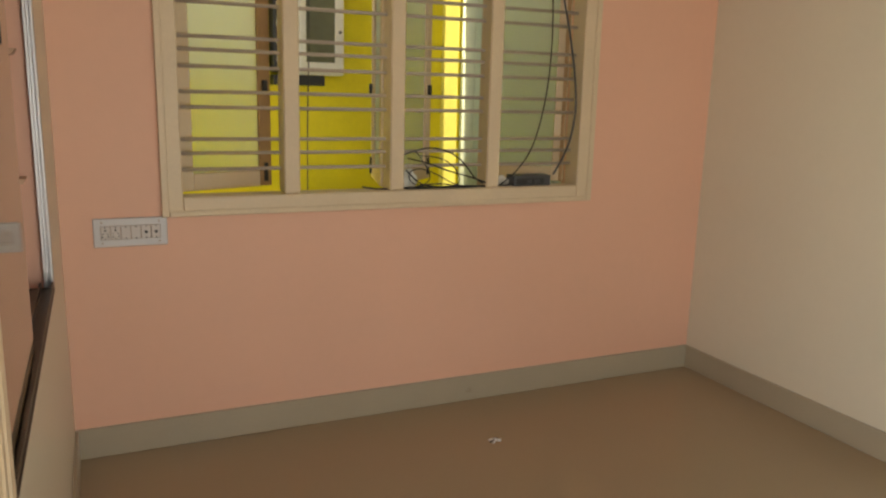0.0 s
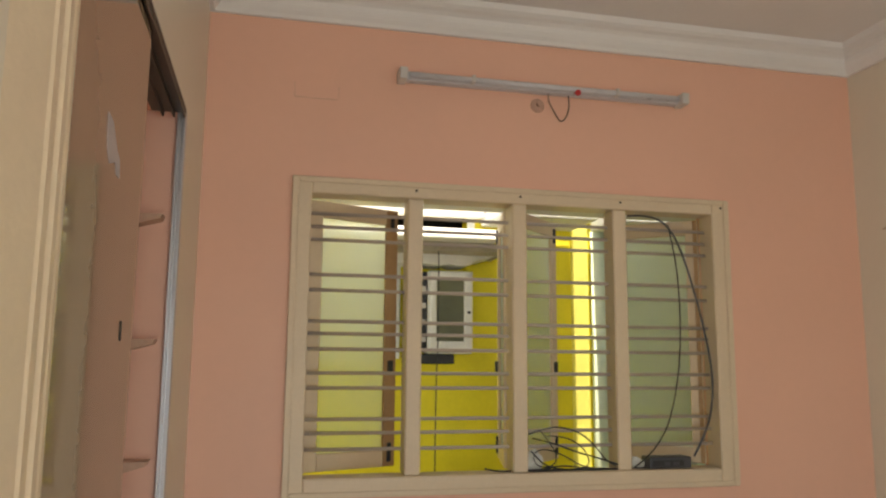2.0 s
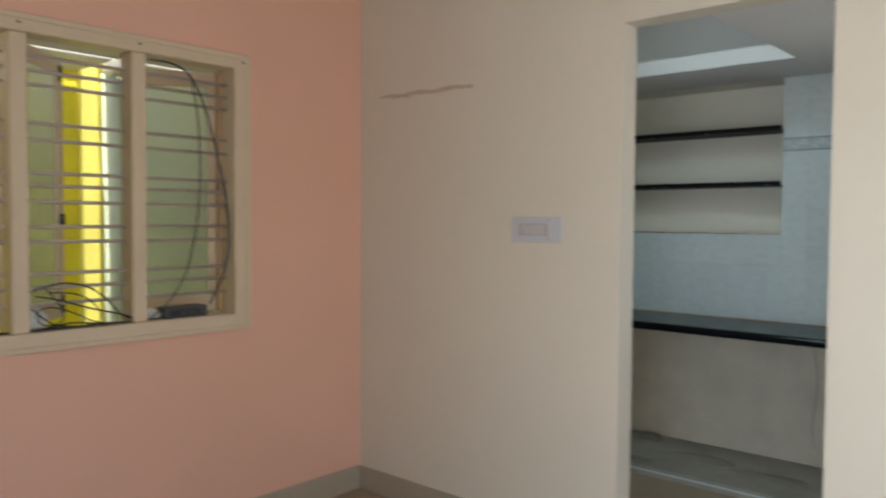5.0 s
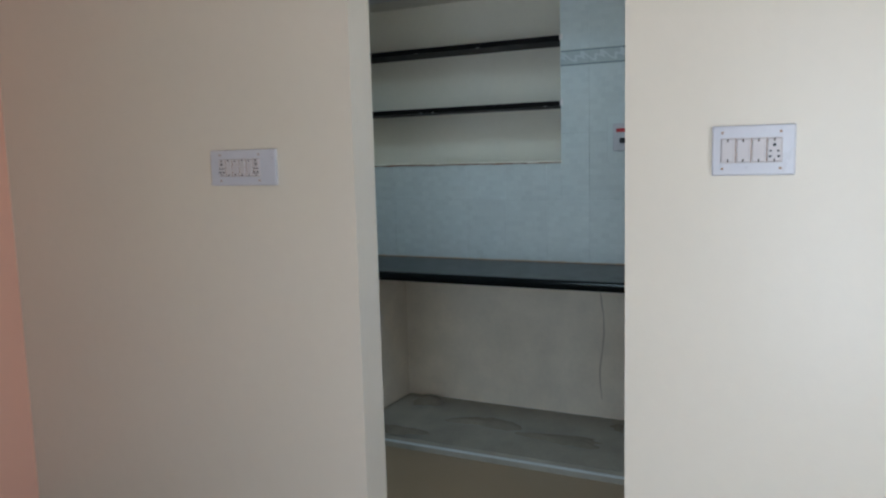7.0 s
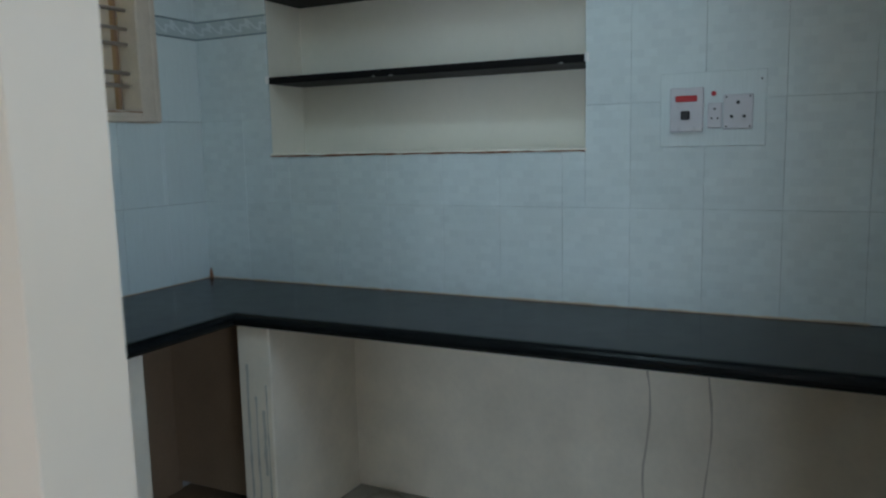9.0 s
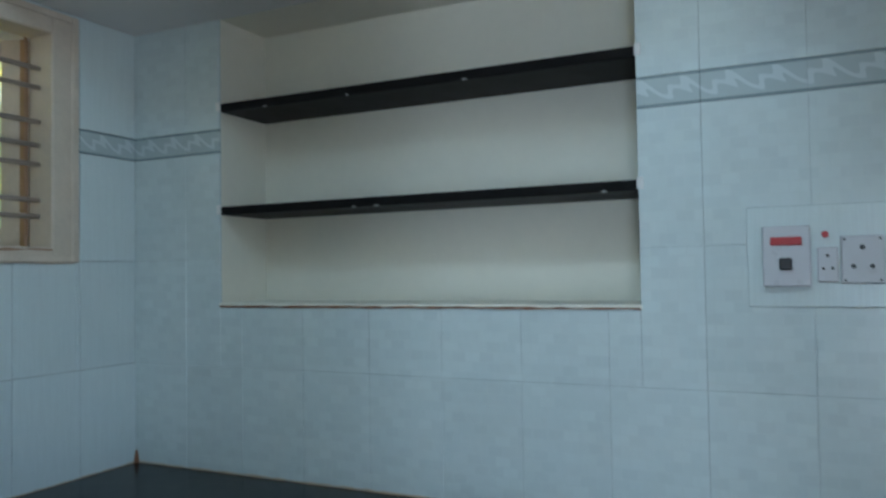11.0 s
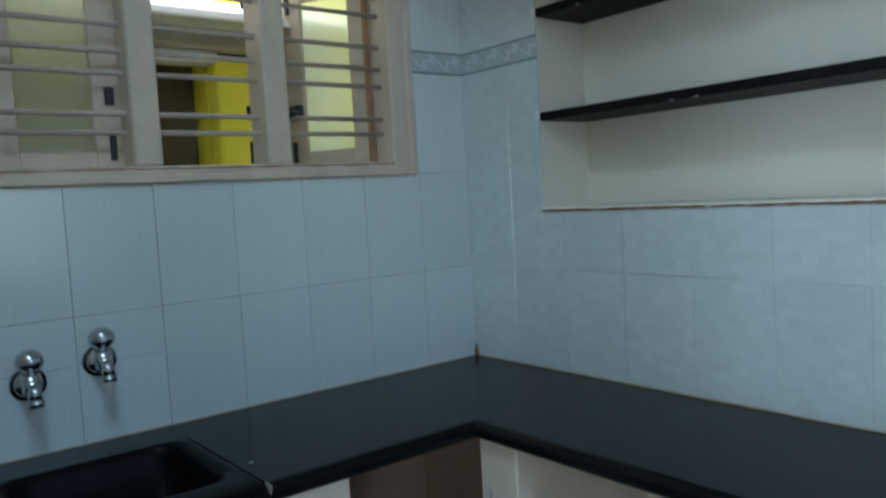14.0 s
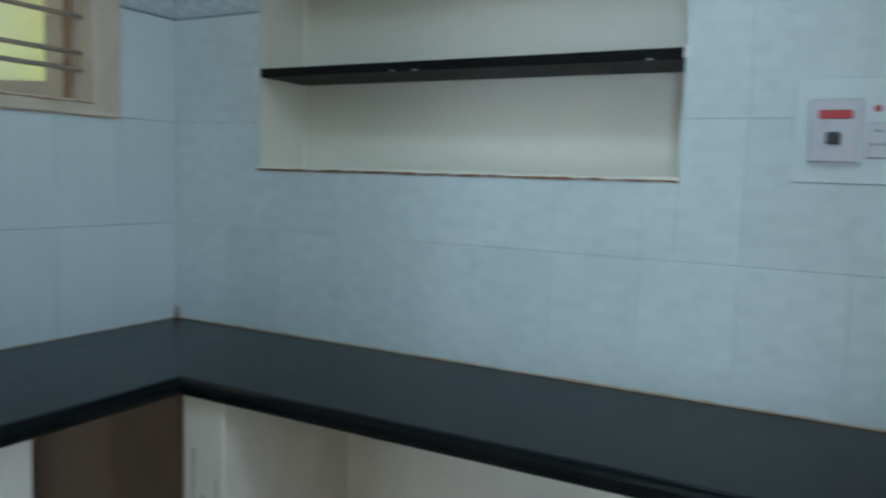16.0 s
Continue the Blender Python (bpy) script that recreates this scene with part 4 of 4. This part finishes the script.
def counter():
    """L-shaped granite slab with a rounded double edge, cut out for the sink."""
    ob = empty("counter_top", pose(1.6, 0, CT))
    tagged(ob, "L-shaped black granite kitchen counter with rounded edge", "kitchen counter")
    inv = ob.matrix_world.inverted()
    t = 0.05

    def nose(axis, edge, sign, a, c, name="slab_edge"):
        prof = []
        for i in range(9):
            an = -math.pi / 2 + math.pi * i / 8
            prof.append((edge + sign * (t / 2) * math.cos(an), CT - t / 2 + (t / 2) * math.sin(an)))
        prof += [(edge - sign * 0.03, CT), (edge - sign * 0.03, CT - t)]
        o = Build().prism(prof, axis, a, c).done(name, GRANITE, ob)
        o.matrix_parent_inverse = inv
    fx, fy = 1.64, -0.34
    for lo, hi in (((fx + 0.03, YKS, CT - t), (XK - 0.009, fy, CT)), ((1.0, fy + 0.03, CT - t), (XK - 0.009, YK - 0.009, CT)),
                   ((XK0, fy + 0.03, CT - t), (0.49, YK - 0.009, CT)), ((0.49, 0.15, CT - t), (1.0, YK - 0.009, CT))):
        if lo[1] == YKS:
            hi = (hi[0], fy + 0.03, hi[2])
        o = Build().box(lo, hi).done("slab", GRANITE, ob)
        o.matrix_parent_inverse = inv
    nose(1, fx, -1, YKS, fy)
    nose(0, fy, -1, 1.0, fx)
    nose(0, fy, -1, XK0, 0.49)
    o = Build().box((fx, fy, CT - t), (fx + 0.03, fy + 0.03, CT)).done("slab", GRANITE, ob)
    o.matrix_parent_inverse = inv


counter()


def sink():
    """Black stone sink with a deep apron, rounded bowl corners."""
    ob = empty("sink", pose(0.75, -0.1, CT - 0.25))
    tagged(ob, "black stone kitchen sink with a deep front apron", "sink")
    inv = ob.matrix_world.inverted()
    x0, x1, y0, y1 = 0.492, 0.998, -0.385, 0.148
    bx0, bx1, by0, by1 = 0.53, 0.968, -0.255, 0.14
    top, bot = CT + 0.002, CT - 0.235
    bm = bmesh.new()

    def ring(a0, a1, c0, c1, r, z, k=6):
        pts = []
        for cx, cy, s in ((a1 - r, c1 - r, 0), (a0 + r, c1 - r, 1), (a0 + r, c0 + r, 2), (a1 - r, c0 + r, 3)):
            for i in range(k + 1):
                an = math.pi / 2 * (s + i / k)
                pts.append(bm.verts.new((cx + r * math.cos(an), cy + r * math.sin(an), z)))
        return pts
    rings = [ring(x0, x1, y0, y1, 0.012, bot), ring(x0, x1, y0, y1, 0.012, top - 0.045), ring(x0, x1, y0 + 0.008, y1, 0.012, top - 0.022), ring(x0 + 0.002, x1 - 0.002, y0 + 0.024, y1, 0.012, top - 0.006), ring(x0 + 0.006, x1 - 0.006, y0 + 0.045, y1 - 0.004, 0.012, top),
             ring(bx0 - 0.012, bx1 + 0.012, by0 - 0.02, by1, 0.07, top), ring(bx0, bx1, by0, by1 - 0.004, 0.07, top - 0.004), ring(bx0 + 0.012, bx1 - 0.012, by0 + 0.012, by1 - 0.012, 0.07, top - 0.022),
             ring(bx0 + 0.02, bx1 - 0.02, by0 + 0.02, by1 - 0.02, 0.05, CT - 0.19), ring(bx0 + 0.06, bx1 - 0.06, by0 + 0.06, by1 - 0.06, 0.04, CT - 0.2)]
    for r, s in zip(rings, rings[1:]):
        k = len(r)
        for i in range(k):
            bm.faces.new((r[i], r[(i + 1) % k], s[(i + 1) % k], s[i]))
    bm.faces.new(rings[0])
    bm.faces.new(rings[-1])
    bmesh.ops.recalc_face_normals(bm, faces=bm.faces[:])
    me = bpy.data.meshes.new("bowl")
    bm.to_mesh(me)
    bm.free()
    me.materials.append(SINKSTONE)
    me.shade_smooth()
    o = new("bowl", me)
    o.parent, o.matrix_parent_inverse = ob, inv
    o = Build().rod((0.75, -0.06, CT - 0.201), (0.75, -0.06, CT - 0.197), 0.035, seg=20).done("drain", CHROME, ob)
    o.matrix_parent_inverse = inv


sink()

tagged(Build().prism([(-0.372, CT - 0.001), (-0.342, CT + 0.001), (-0.335, CT - 0.02), (-0.348, CT - 0.09), (-0.356, CT - 0.09), (-0.362, CT - 0.03)], 0, 0.9985, 1.0025).done("trim_sink_joint", DIRTYSLAB),
       "pale mortar line between sink and counter", kind="structure")
# masonry that carries the counter
for lo, hi in (((1.65, -0.485, -0.062), (XK - 0.002, -0.335, CT - 0.05)), ((1.005, -0.31, KIT_FLOOR), (1.24, -0.21, CT - 0.05)),
               ((XK0 + 0.002, -0.30, KIT_FLOOR), (0.488, -0.20, CT - 0.05))):
    tagged(Build().box(lo, hi, 0.006, seg=2).done("wall_support", UNDER), "whitewashed masonry support under the counter", kind="structure")
b = Build()
b.box((XK - 0.012, YKS, -0.06), (XK - 0.001, -0.485, CT - 0.05))
tagged(b.done("wall_under_counter", UNDER), "stained whitewashed wall under the counter", kind="structure")

b = Build()
b.box((XK0, YK - 0.012, KIT_FLOOR), (1.94, YK - 0.001, CT - 0.05)).box((1.92, -0.334, KIT_FLOOR + 0.05), (1.94, YK - 0.012, CT - 0.05))
tagged(b.done("wall_recess", ROUGHPLASTER), "bare brown plaster in the recess under the counter", kind="structure")

# niche shelves
CHIP = node_mat("pale_chipped_stone", (0.34, 0.34, 0.33), 0.8, var=0.2, scale=40, grain=0.1, gscale=150, bump=0.3)
RUST = node_mat("rust_brown_stain", (0.24, 0.11, 0.06), 0.85, var=0.35, scale=25, grain=0.15, gscale=120, bump=0.4)
for z, t, chips in ((1.695, 0.029, (-0.62, -0.70, -1.40)), (2.046, 0.03, (-0.28, -0.60, -1.0))):
    shelf = tagged(Build().box((XK - 0.006, NI[0] + 0.002, z - t / 2), (XK + 0.236, NI[1] - 0.002, z + t / 2), 0.004, seg=2).done("niche_shelf", SHELFSTONE),
           "black granite shelf in a wall niche, its edge chipped", "shelf", "niche shelves")
    rnd = random.Random(int(z * 100))
    for y in chips:
        k = rnd.uniform(0.004, 0.009)
        Build().prism([(y - k * 1.6, z - t * 0.48), (y - k, z - t * 0.36), (y - k * 0.2, z - t * 0.30), (y + k * 0.7, z - t * 0.36), (y + k * 1.5, z - t * 0.44), (y + k * 0.6, z - t * 0.52), (y - k * 0.6, z - t * 0.50)], 0, XK - 0.0072, XK - 0.003).done("chip", CHIP, shelf)
    for y, s in ((NI[1], 1), (NI[0], -1)):
        tagged(Build().box((XK - 0.0105, min(y - 0.004 * s, y + 0.014 * s), z - 0.012), (XK - 0.002, max(y - 0.004 * s, y + 0.014 * s), z + 0.02), 0.002).done("trim_plaster_dab", WHITE),
               "white plaster dab at the shelf end", kind="structure")
tagged(Build().box((XK - 0.012, NI[0] - 0.004, NI[2] - 0.012), (XK + 0.237, NI[1] + 0.004, NI[2] + 0.002), 0.004).done("trim_niche_sill", NICHE), "off white niche sill with chipped brown edge", kind="structure")


def tap(name, x, z, label):
    ob = empty(name, pose(x, YK - 0.008, z) @ Matrix.Scale(1.18, 4))
    tagged(ob, label, "tap")
    Build().rod((0, 0, 0), (0, -0.006, 0), 0.038, seg=24).rod((0, -0.006, 0), (0, -0.018, 0), 0.036, seg=24, r2=0.024).done("flange", CHROME, ob, True)
    Build().rod((0, -0.018, 0), (0, -0.062, 0), 0.016, seg=16).rod((0, -0.04, -0.014), (0, -0.04, 0.026), 0.02, seg=18).done("body", CHROME, ob, True)
    Build().rod((0, -0.04, 0.026), (0, -0.04, 0.036), 0.013, seg=14).ball((0, -0.04, 0.055), 0.030, squash=(1, 1, 0.9)).done("knob", CHROME, ob, True)
    Build().rod((0, -0.062, 0.002), (0, -0.078, -0.026), 0.0145, seg=16, r2=0.0135).rod((0, -0.078, -0.026), (0, -0.08, -0.04), 0.0165, seg=16).done("spout", CHROME, ob, True)


tap("tap", 0.826, 1.043, "chrome wall tap with round knob above the sink")
tap("tap", 0.646, 1.012, "chrome wall tap with round knob above the sink")


def kitchen_board():
    ob = empty("power_board", pose(XK - 0.008, -1.916, 1.50, 0, 0, -90))
    tagged(ob, "white kitchen power board with red breaker and sockets", "switchboard")
    Build().box((-0.166, -0.005, -0.121), (0.166, 0, 0.121), 0.002).done("backing", TILE, ob)
    Build().box((-0.131, -0.026, -0.072), (-0.026, -0.005, 0.072), 0.004, seg=2).done("breaker_plate", PLASTIC, ob)
    Build().box((-0.113, -0.030, 0.026), (-0.044, -0.026, 0.046), 0.002).done("label_strip", RED, ob)
    Build().box((-0.094, -0.040, -0.032), (-0.066, -0.026, -0.004), 0.003).done("breaker_switch", DARK, ob)
    Build().box((-0.013, -0.012, -0.062), (0.032, -0.005, 0.02), 0.003).done("socket", PLASTIC, ob)
    Build().box((0.036, -0.014, -0.066), (0.126, -0.005, 0.045), 0.004, seg=2).done("socket_plate", PLASTIC, ob)
    for dx, dz, r in ((0.081, 0.018, 0.006), (0.062, -0.026, 0.0055), (0.10, -0.026, 0.0055), (0.009, 0.0, 0.004), (0.0, -0.03, 0.0035), (0.019, -0.03, 0.0035)):
        y = -0.0145 if dx > 0.035 else -0.0125
        Build().rod((dx, y, dz), (dx, y + 0.002, dz), r, seg=12).done("pin_hole", DARK, ob)
    for dx, dz in ((0.045, 0.037), (0.117, 0.037), (0.045, -0.058), (0.117, -0.058), (0.15, 0.09)):
        Build().rod((dx, -0.0145, dz), (dx, -0.004, dz), 0.003, seg=8).done("screw", DARK, ob)
    Build().rod((0.005, -0.012, 0.05), (0.005, -0.004, 0.05), 0.008, seg=12).done("indicator", RED, ob)


kitchen_board()

# ---------------------------------------------------------------- wall tiles, last
TILE_MESH = {}


def tile_piece(w, h, mat):
    """A glazed slab with eased edges, facing -y, its lower corner at the origin."""
    key = (round(w, 3), round(h, 3), mat.name)
    if key not in TILE_MESH:
        e, d = 0.0011, 0.008
        me = bpy.data.meshes.new("tile")
        v = [(0, 0, 0), (w, 0, 0), (w, 0, h), (0, 0, h), (0, -d + e, 0), (w, -d + e, 0), (w, -d + e, h), (0, -d + e, h),
             (e, -d, e), (w - e, -d, e), (w - e, -d, h - e), (e, -d, h - e)]
        f = [(8, 9, 10, 11), (0, 1, 5, 4), (1, 2, 6, 5), (2, 3, 7, 6), (3, 0, 4, 7), (4, 5, 9, 8), (5, 6, 10, 9), (6, 7, 11, 10), (7, 4, 8, 11)]
        me.from_pydata(v, [], f)
        me.materials.append(mat)
        TILE_MESH[key] = me
    return TILE_MESH[key]


def tile_wall(parent, cols, rows, holes, place, mats, gap, split=None):
    """Tiles between neighbouring numbers of cols and rows, cut at the holes (u0, u1, z0, z1). place(u, z): pose of a tile's lower corner."""
    rnd = random.Random(11)
    g = gap
    for a, b2 in zip(cols, cols[1:]):
        for c, d, mat in rows:
            cells = [(a, b2, c, d)]
            for h in holes:
                out = []
                for p, q, r, s in cells:
                    if q <= h[0] or p >= h[1] or s <= h[2] or r >= h[3]:
                        out.append((p, q, r, s))
                        continue
                    if p < h[0]:
                        out.append((p, h[0], r, s))
                    if q > h[1]:
                        out.append((h[1], q, r, s))
                    m0, m1 = max(p, h[0]), min(q, h[1])
                    if r < h[2]:
                        out.append((m0, m1, r, h[2]))
                    if s > h[3]:
                        out.append((m0, m1, h[3], s))
                cells = out
            if split and split[0] < (a + b2) / 2 < split[1] and c < split[2] < d:
                cells = [(a, b2, c, split[2]), (a, b2, split[2], d)]
            for p, q, r, s in cells:
                if q - p < 0.012 or s - r < 0.012:
                    continue
                ob = new("tile", tile_piece(q - p - 2 * g, s - r - 2 * g, mats[mat]))
                ob.matrix_world = place(p + g, r + g) @ pose(0, 0, 0, rnd.uniform(-0.12, 0.12), 0, rnd.uniform(-0.12, 0.12))
                ob.parent = parent


ROWS = [(CT + 0.001, 1.17, 0), (1.17, 1.531, 0), (1.531, 1.893, 0), (1.893, 1.975, 1), (1.975, LOFT - 0.001, 0)]
nx = [XK0 + 0.001] + [0.29 + 0.2404 * i for i in range(8)] + [XK - 0.009]
tile_wall(bpy.data.objects["wall_kitchen_north"], nx, ROWS, [W2], lambda u, z: pose(u, YK, z), (TILE, BAND), 0.0008, (0.53, 1.02, 1.035))
# on the east wall u runs towards the south
ey = [-YK + 0.0] + [-YK + 0.245 * i for i in range(1, 13)] + [-YKS - 0.001]
tile_wall(bpy.data.objects["wall_kitchen_east"], ey, ROWS, [(-NI[1], -NI[0], NI[2] - 0.012, NI[3])], lambda u, z: pose(XK, -u, z, 0, 0, -90), (TILE_EMB, BAND), 0.0003)

# ---------------------------------------------------------------- grime and small fittings
def ragged_strip(name, mat, axis, a, c, mid, w, out, depth, seed, label):
    """An uneven strip along x (axis 0) or y (axis 1) at height mid, standing out by depth from the plane out."""
    rnd = random.Random(seed)
    n = max(8, int(abs(c - a) / 0.03))
    pts = []
    for i in range(n + 1):
        pts.append((a + (c - a) * i / n, mid + w * (0.15 + 0.6 * rnd.random())))
    for i in range(n, -1, -1):
        pts.append((a + (c - a) * i / n, mid - w * (0.15 + 0.6 * rnd.random())))
    if axis == 1:
        b = Build().prism(pts, 0, out - depth, out)
    else:
        b = Build().prism(pts, 1, out - depth, out)
    return tagged(b.done(name, mat), label, kind="structure")


ragged_strip("trim_sill_edge", RUST, 1, NI[0], NI[1], NI[2] - 0.009, 0.006, XK - 0.0118, 0.0012, 3, "rust brown chipped edge below the niche sill")
ragged_strip("trim_counter_joint", STAIN, 1, -2.4, YK - 0.01, CT + 0.003, 0.006, XK - 0.0085, 0.0016, 5, "brownish grime along the counter joint")
ragged_strip("trim_counter_joint_north", STAIN, 0, 0.2, XK - 0.01, CT + 0.002, 0.0045, YK - 0.0085, 0.0016, 6, "brownish grime along the counter joint")
b = Build().rod((XK - 0.011, YK - 0.011, CT), (XK - 0.010, YK - 0.010, CT + 0.045), 0.012, seg=10, r2=0.003)
tagged(b.done("trim_corner_sealant", RUST), "rusty sealant in the tiled corner", kind="structure")
ragged_strip("trim_window_grime", STAIN, 0, W2[0], W2[1], W2[2] - 0.004, 0.006, YK - 0.0085, 0.004, 8, "brown grime under the kitchen window")

ragged_strip("trim_window_sill_dirt", CLEAT, 0, K_IN[0], K_IN[1], K_IN[2] - 0.008, 0.007, YK - 0.0138, 0.0012, 12, "brown dirt along the kitchen window sill")
for x in (1.055, 1.46, 1.852):
    rnd = random.Random(int(x * 1000))
    pts = [(x + 0.006 + 0.005 * rnd.random(), K_IN[2] + 0.69 * i / 16) for i in range(17)] + [(x - 0.006 * rnd.random(), K_IN[2] + 0.69 * i / 16) for i in range(16, -1, -1)]
    tagged(Build().prism(pts, 1, YK + 0.097, YK + 0.1).done("trim_frame_dirt", CLEAT), "brown dirt and bare wood beside the casement hinge", kind="structure")
# pull handle on the east leaf of the kitchen window
ob = empty("window_handle", pose(1.50, YK + 0.06, 1.742))
tagged(ob, "black iron casement handle on the kitchen window", "window handle")
Build().rod((-0.035, -0.05, -0.012), (0.03, -0.005, 0.006), 0.011, seg=10, r2=0.008).done("grip", DARK, ob, True)
Build().box((0.022, -0.012, -0.018), (0.05, 0.045, 0.03), 0.004).done("bracket", DARK, ob)
# stray stone crumb on the counter
tagged(Build().ball((1.03, -0.2, CT + 0.003), 0.006, squash=(1.2, 0.8, 0.5)).done("crumb", CHIP), "pale plaster crumb on the black counter", "litter")
DAMP = node_mat("damp_whitewash", (0.54, 0.46, 0.37), 0.8, var=0.25, scale=12, grain=0.08, gscale=60, bump=0.2)
# damp streaks down the wall below the counter
for y, w, z0 in ((-1.93, 0.006, -0.05), (-1.72, 0.007, 0.05)):
    k = 14
    rnd = random.Random(int(-y * 100))
    pts = [(y + w * rnd.uniform(0.3, 1) + 0.012 * math.sin(i * 0.55), z0 + (0.72 - z0) * i / k) for i in range(k + 1)]
    pts += [(y - w * rnd.uniform(0.1, 0.6) + 0.012 * math.sin(i * 0.55), z0 + (0.72 - z0) * i / k) for i in range(k, -1, -1)]
    tagged(Build().prism(pts, 0, XK - 0.0135, XK - 0.012).done("trim_damp_streak", DAMP), "brownish damp streak on the whitewash", kind="structure")

# grey smears running down the whitewashed supports
SMEAR = node_mat("grey_lime_smear", (0.52, 0.49, 0.43), 0.85, var=0.3, scale=18, grain=0.1, gscale=70, bump=0.2)
for x, z0, z1, w in ((1.055, 0.15, 0.60, 0.006), (1.11, 0.35, 0.66, 0.009), (1.15, 0.1, 0.5, 0.005)):
    rnd = random.Random(int(x * 1000))
    pts = [(x + w * rnd.uniform(0.2, 1), z0 + (z1 - z0) * i / 10) for i in range(11)] + [(x - w * rnd.uniform(0.2, 1), z0 + (z1 - z0) * i / 10) for i in range(10, -1, -1)]
    tagged(Build().prism(pts, 1, -0.3112, -0.31).done("trim_lime_smear", SMEAR), "grey smear on the whitewashed support", kind="structure")
for y, z0, z1, w in ((-0.375, 0.1, 0.62, 0.008), (-0.41, 0.05, 0.5, 0.006), (-0.445, 0.2, 0.45, 0.01), (-0.46, 0.0, 0.55, 0.004)):
    rnd = random.Random(int(-y * 1000))
    pts = [(y + w * rnd.uniform(0.2, 1), z0 + (z1 - z0) * i / 10) for i in range(11)] + [(y - w * rnd.uniform(0.2, 1), z0 + (z1 - z0) * i / 10) for i in range(10, -1, -1)]
    tagged(Build().prism(pts, 0, 1.6488, 1.65).done("trim_lime_smear", SMEAR), "grey smear on the whitewashed support", kind="structure")


def cement_lump(x, y, r1, r2, h, seed):
    """A flat crust of spilt cement, with an uneven rim."""
    rnd = random.Random(seed)
    bm = bmesh.new()
    k = 22
    rim, mid = [], []
    for i in range(k):
        a = 2 * math.pi * i / k
        f = 1 + 0.5 * (rnd.random() - 0.5) + 0.2 * math.sin(3 * a + seed)
        rim.append(bm.verts.new((x + r1 * f * math.cos(a), y + r2 * f * math.sin(a), -0.066)))
        mid.append(bm.verts.new((x + 0.6 * r1 * f * math.cos(a), y + 0.6 * r2 * f * math.sin(a), -0.056 + h * (0.7 + 0.3 * rnd.random()))))
    top = bm.verts.new((x, y, -0.056 + h))
    for i in range(k):
        j = (i + 1) % k
        bm.faces.new((rim[i], rim[j], mid[j], mid[i]))
        bm.faces.new((mid[i], mid[j], top))
    bmesh.ops.recalc_face_normals(bm, faces=bm.faces[:])
    me = bpy.data.meshes.new("cement_crust")
    bm.to_mesh(me)
    bm.free()
    me.materials.append(CRUST)
    me.shade_smooth()
    tagged(new("cement_crust", me), "brownish crust of spilt cement on the plinth", "cement spill")


CRUST = node_mat("brownish_cement_crust", (0.27, 0.24, 0.19), 0.9, var=0.3, scale=14, grain=0.15, gscale=80, bump=0.6, bscale=60)
cement_lump(2.09, -0.68, 0.08, 0.10, 0.035, 1)
cement_lump(1.90, -1.15, 0.07, 0.22, 0.008, 2)
cement_lump(1.82, -1.62, 0.06, 0.2, 0.006, 3)
cement_lump(2.08, -1.88, 0.06, 0.09, 0.012, 4)
cement_lump(1.62, -0.75, 0.05, 0.16, 0.004, 5)

# nail heads along the top of the hall window frame
for x in (-2.182, -1.722, -1.252, -0.75):
    Build().rod((x, -0.0165, 2.172), (x, -0.0125, 2.172), 0.006, seg=8).done("nail_head", TRACK, win1)
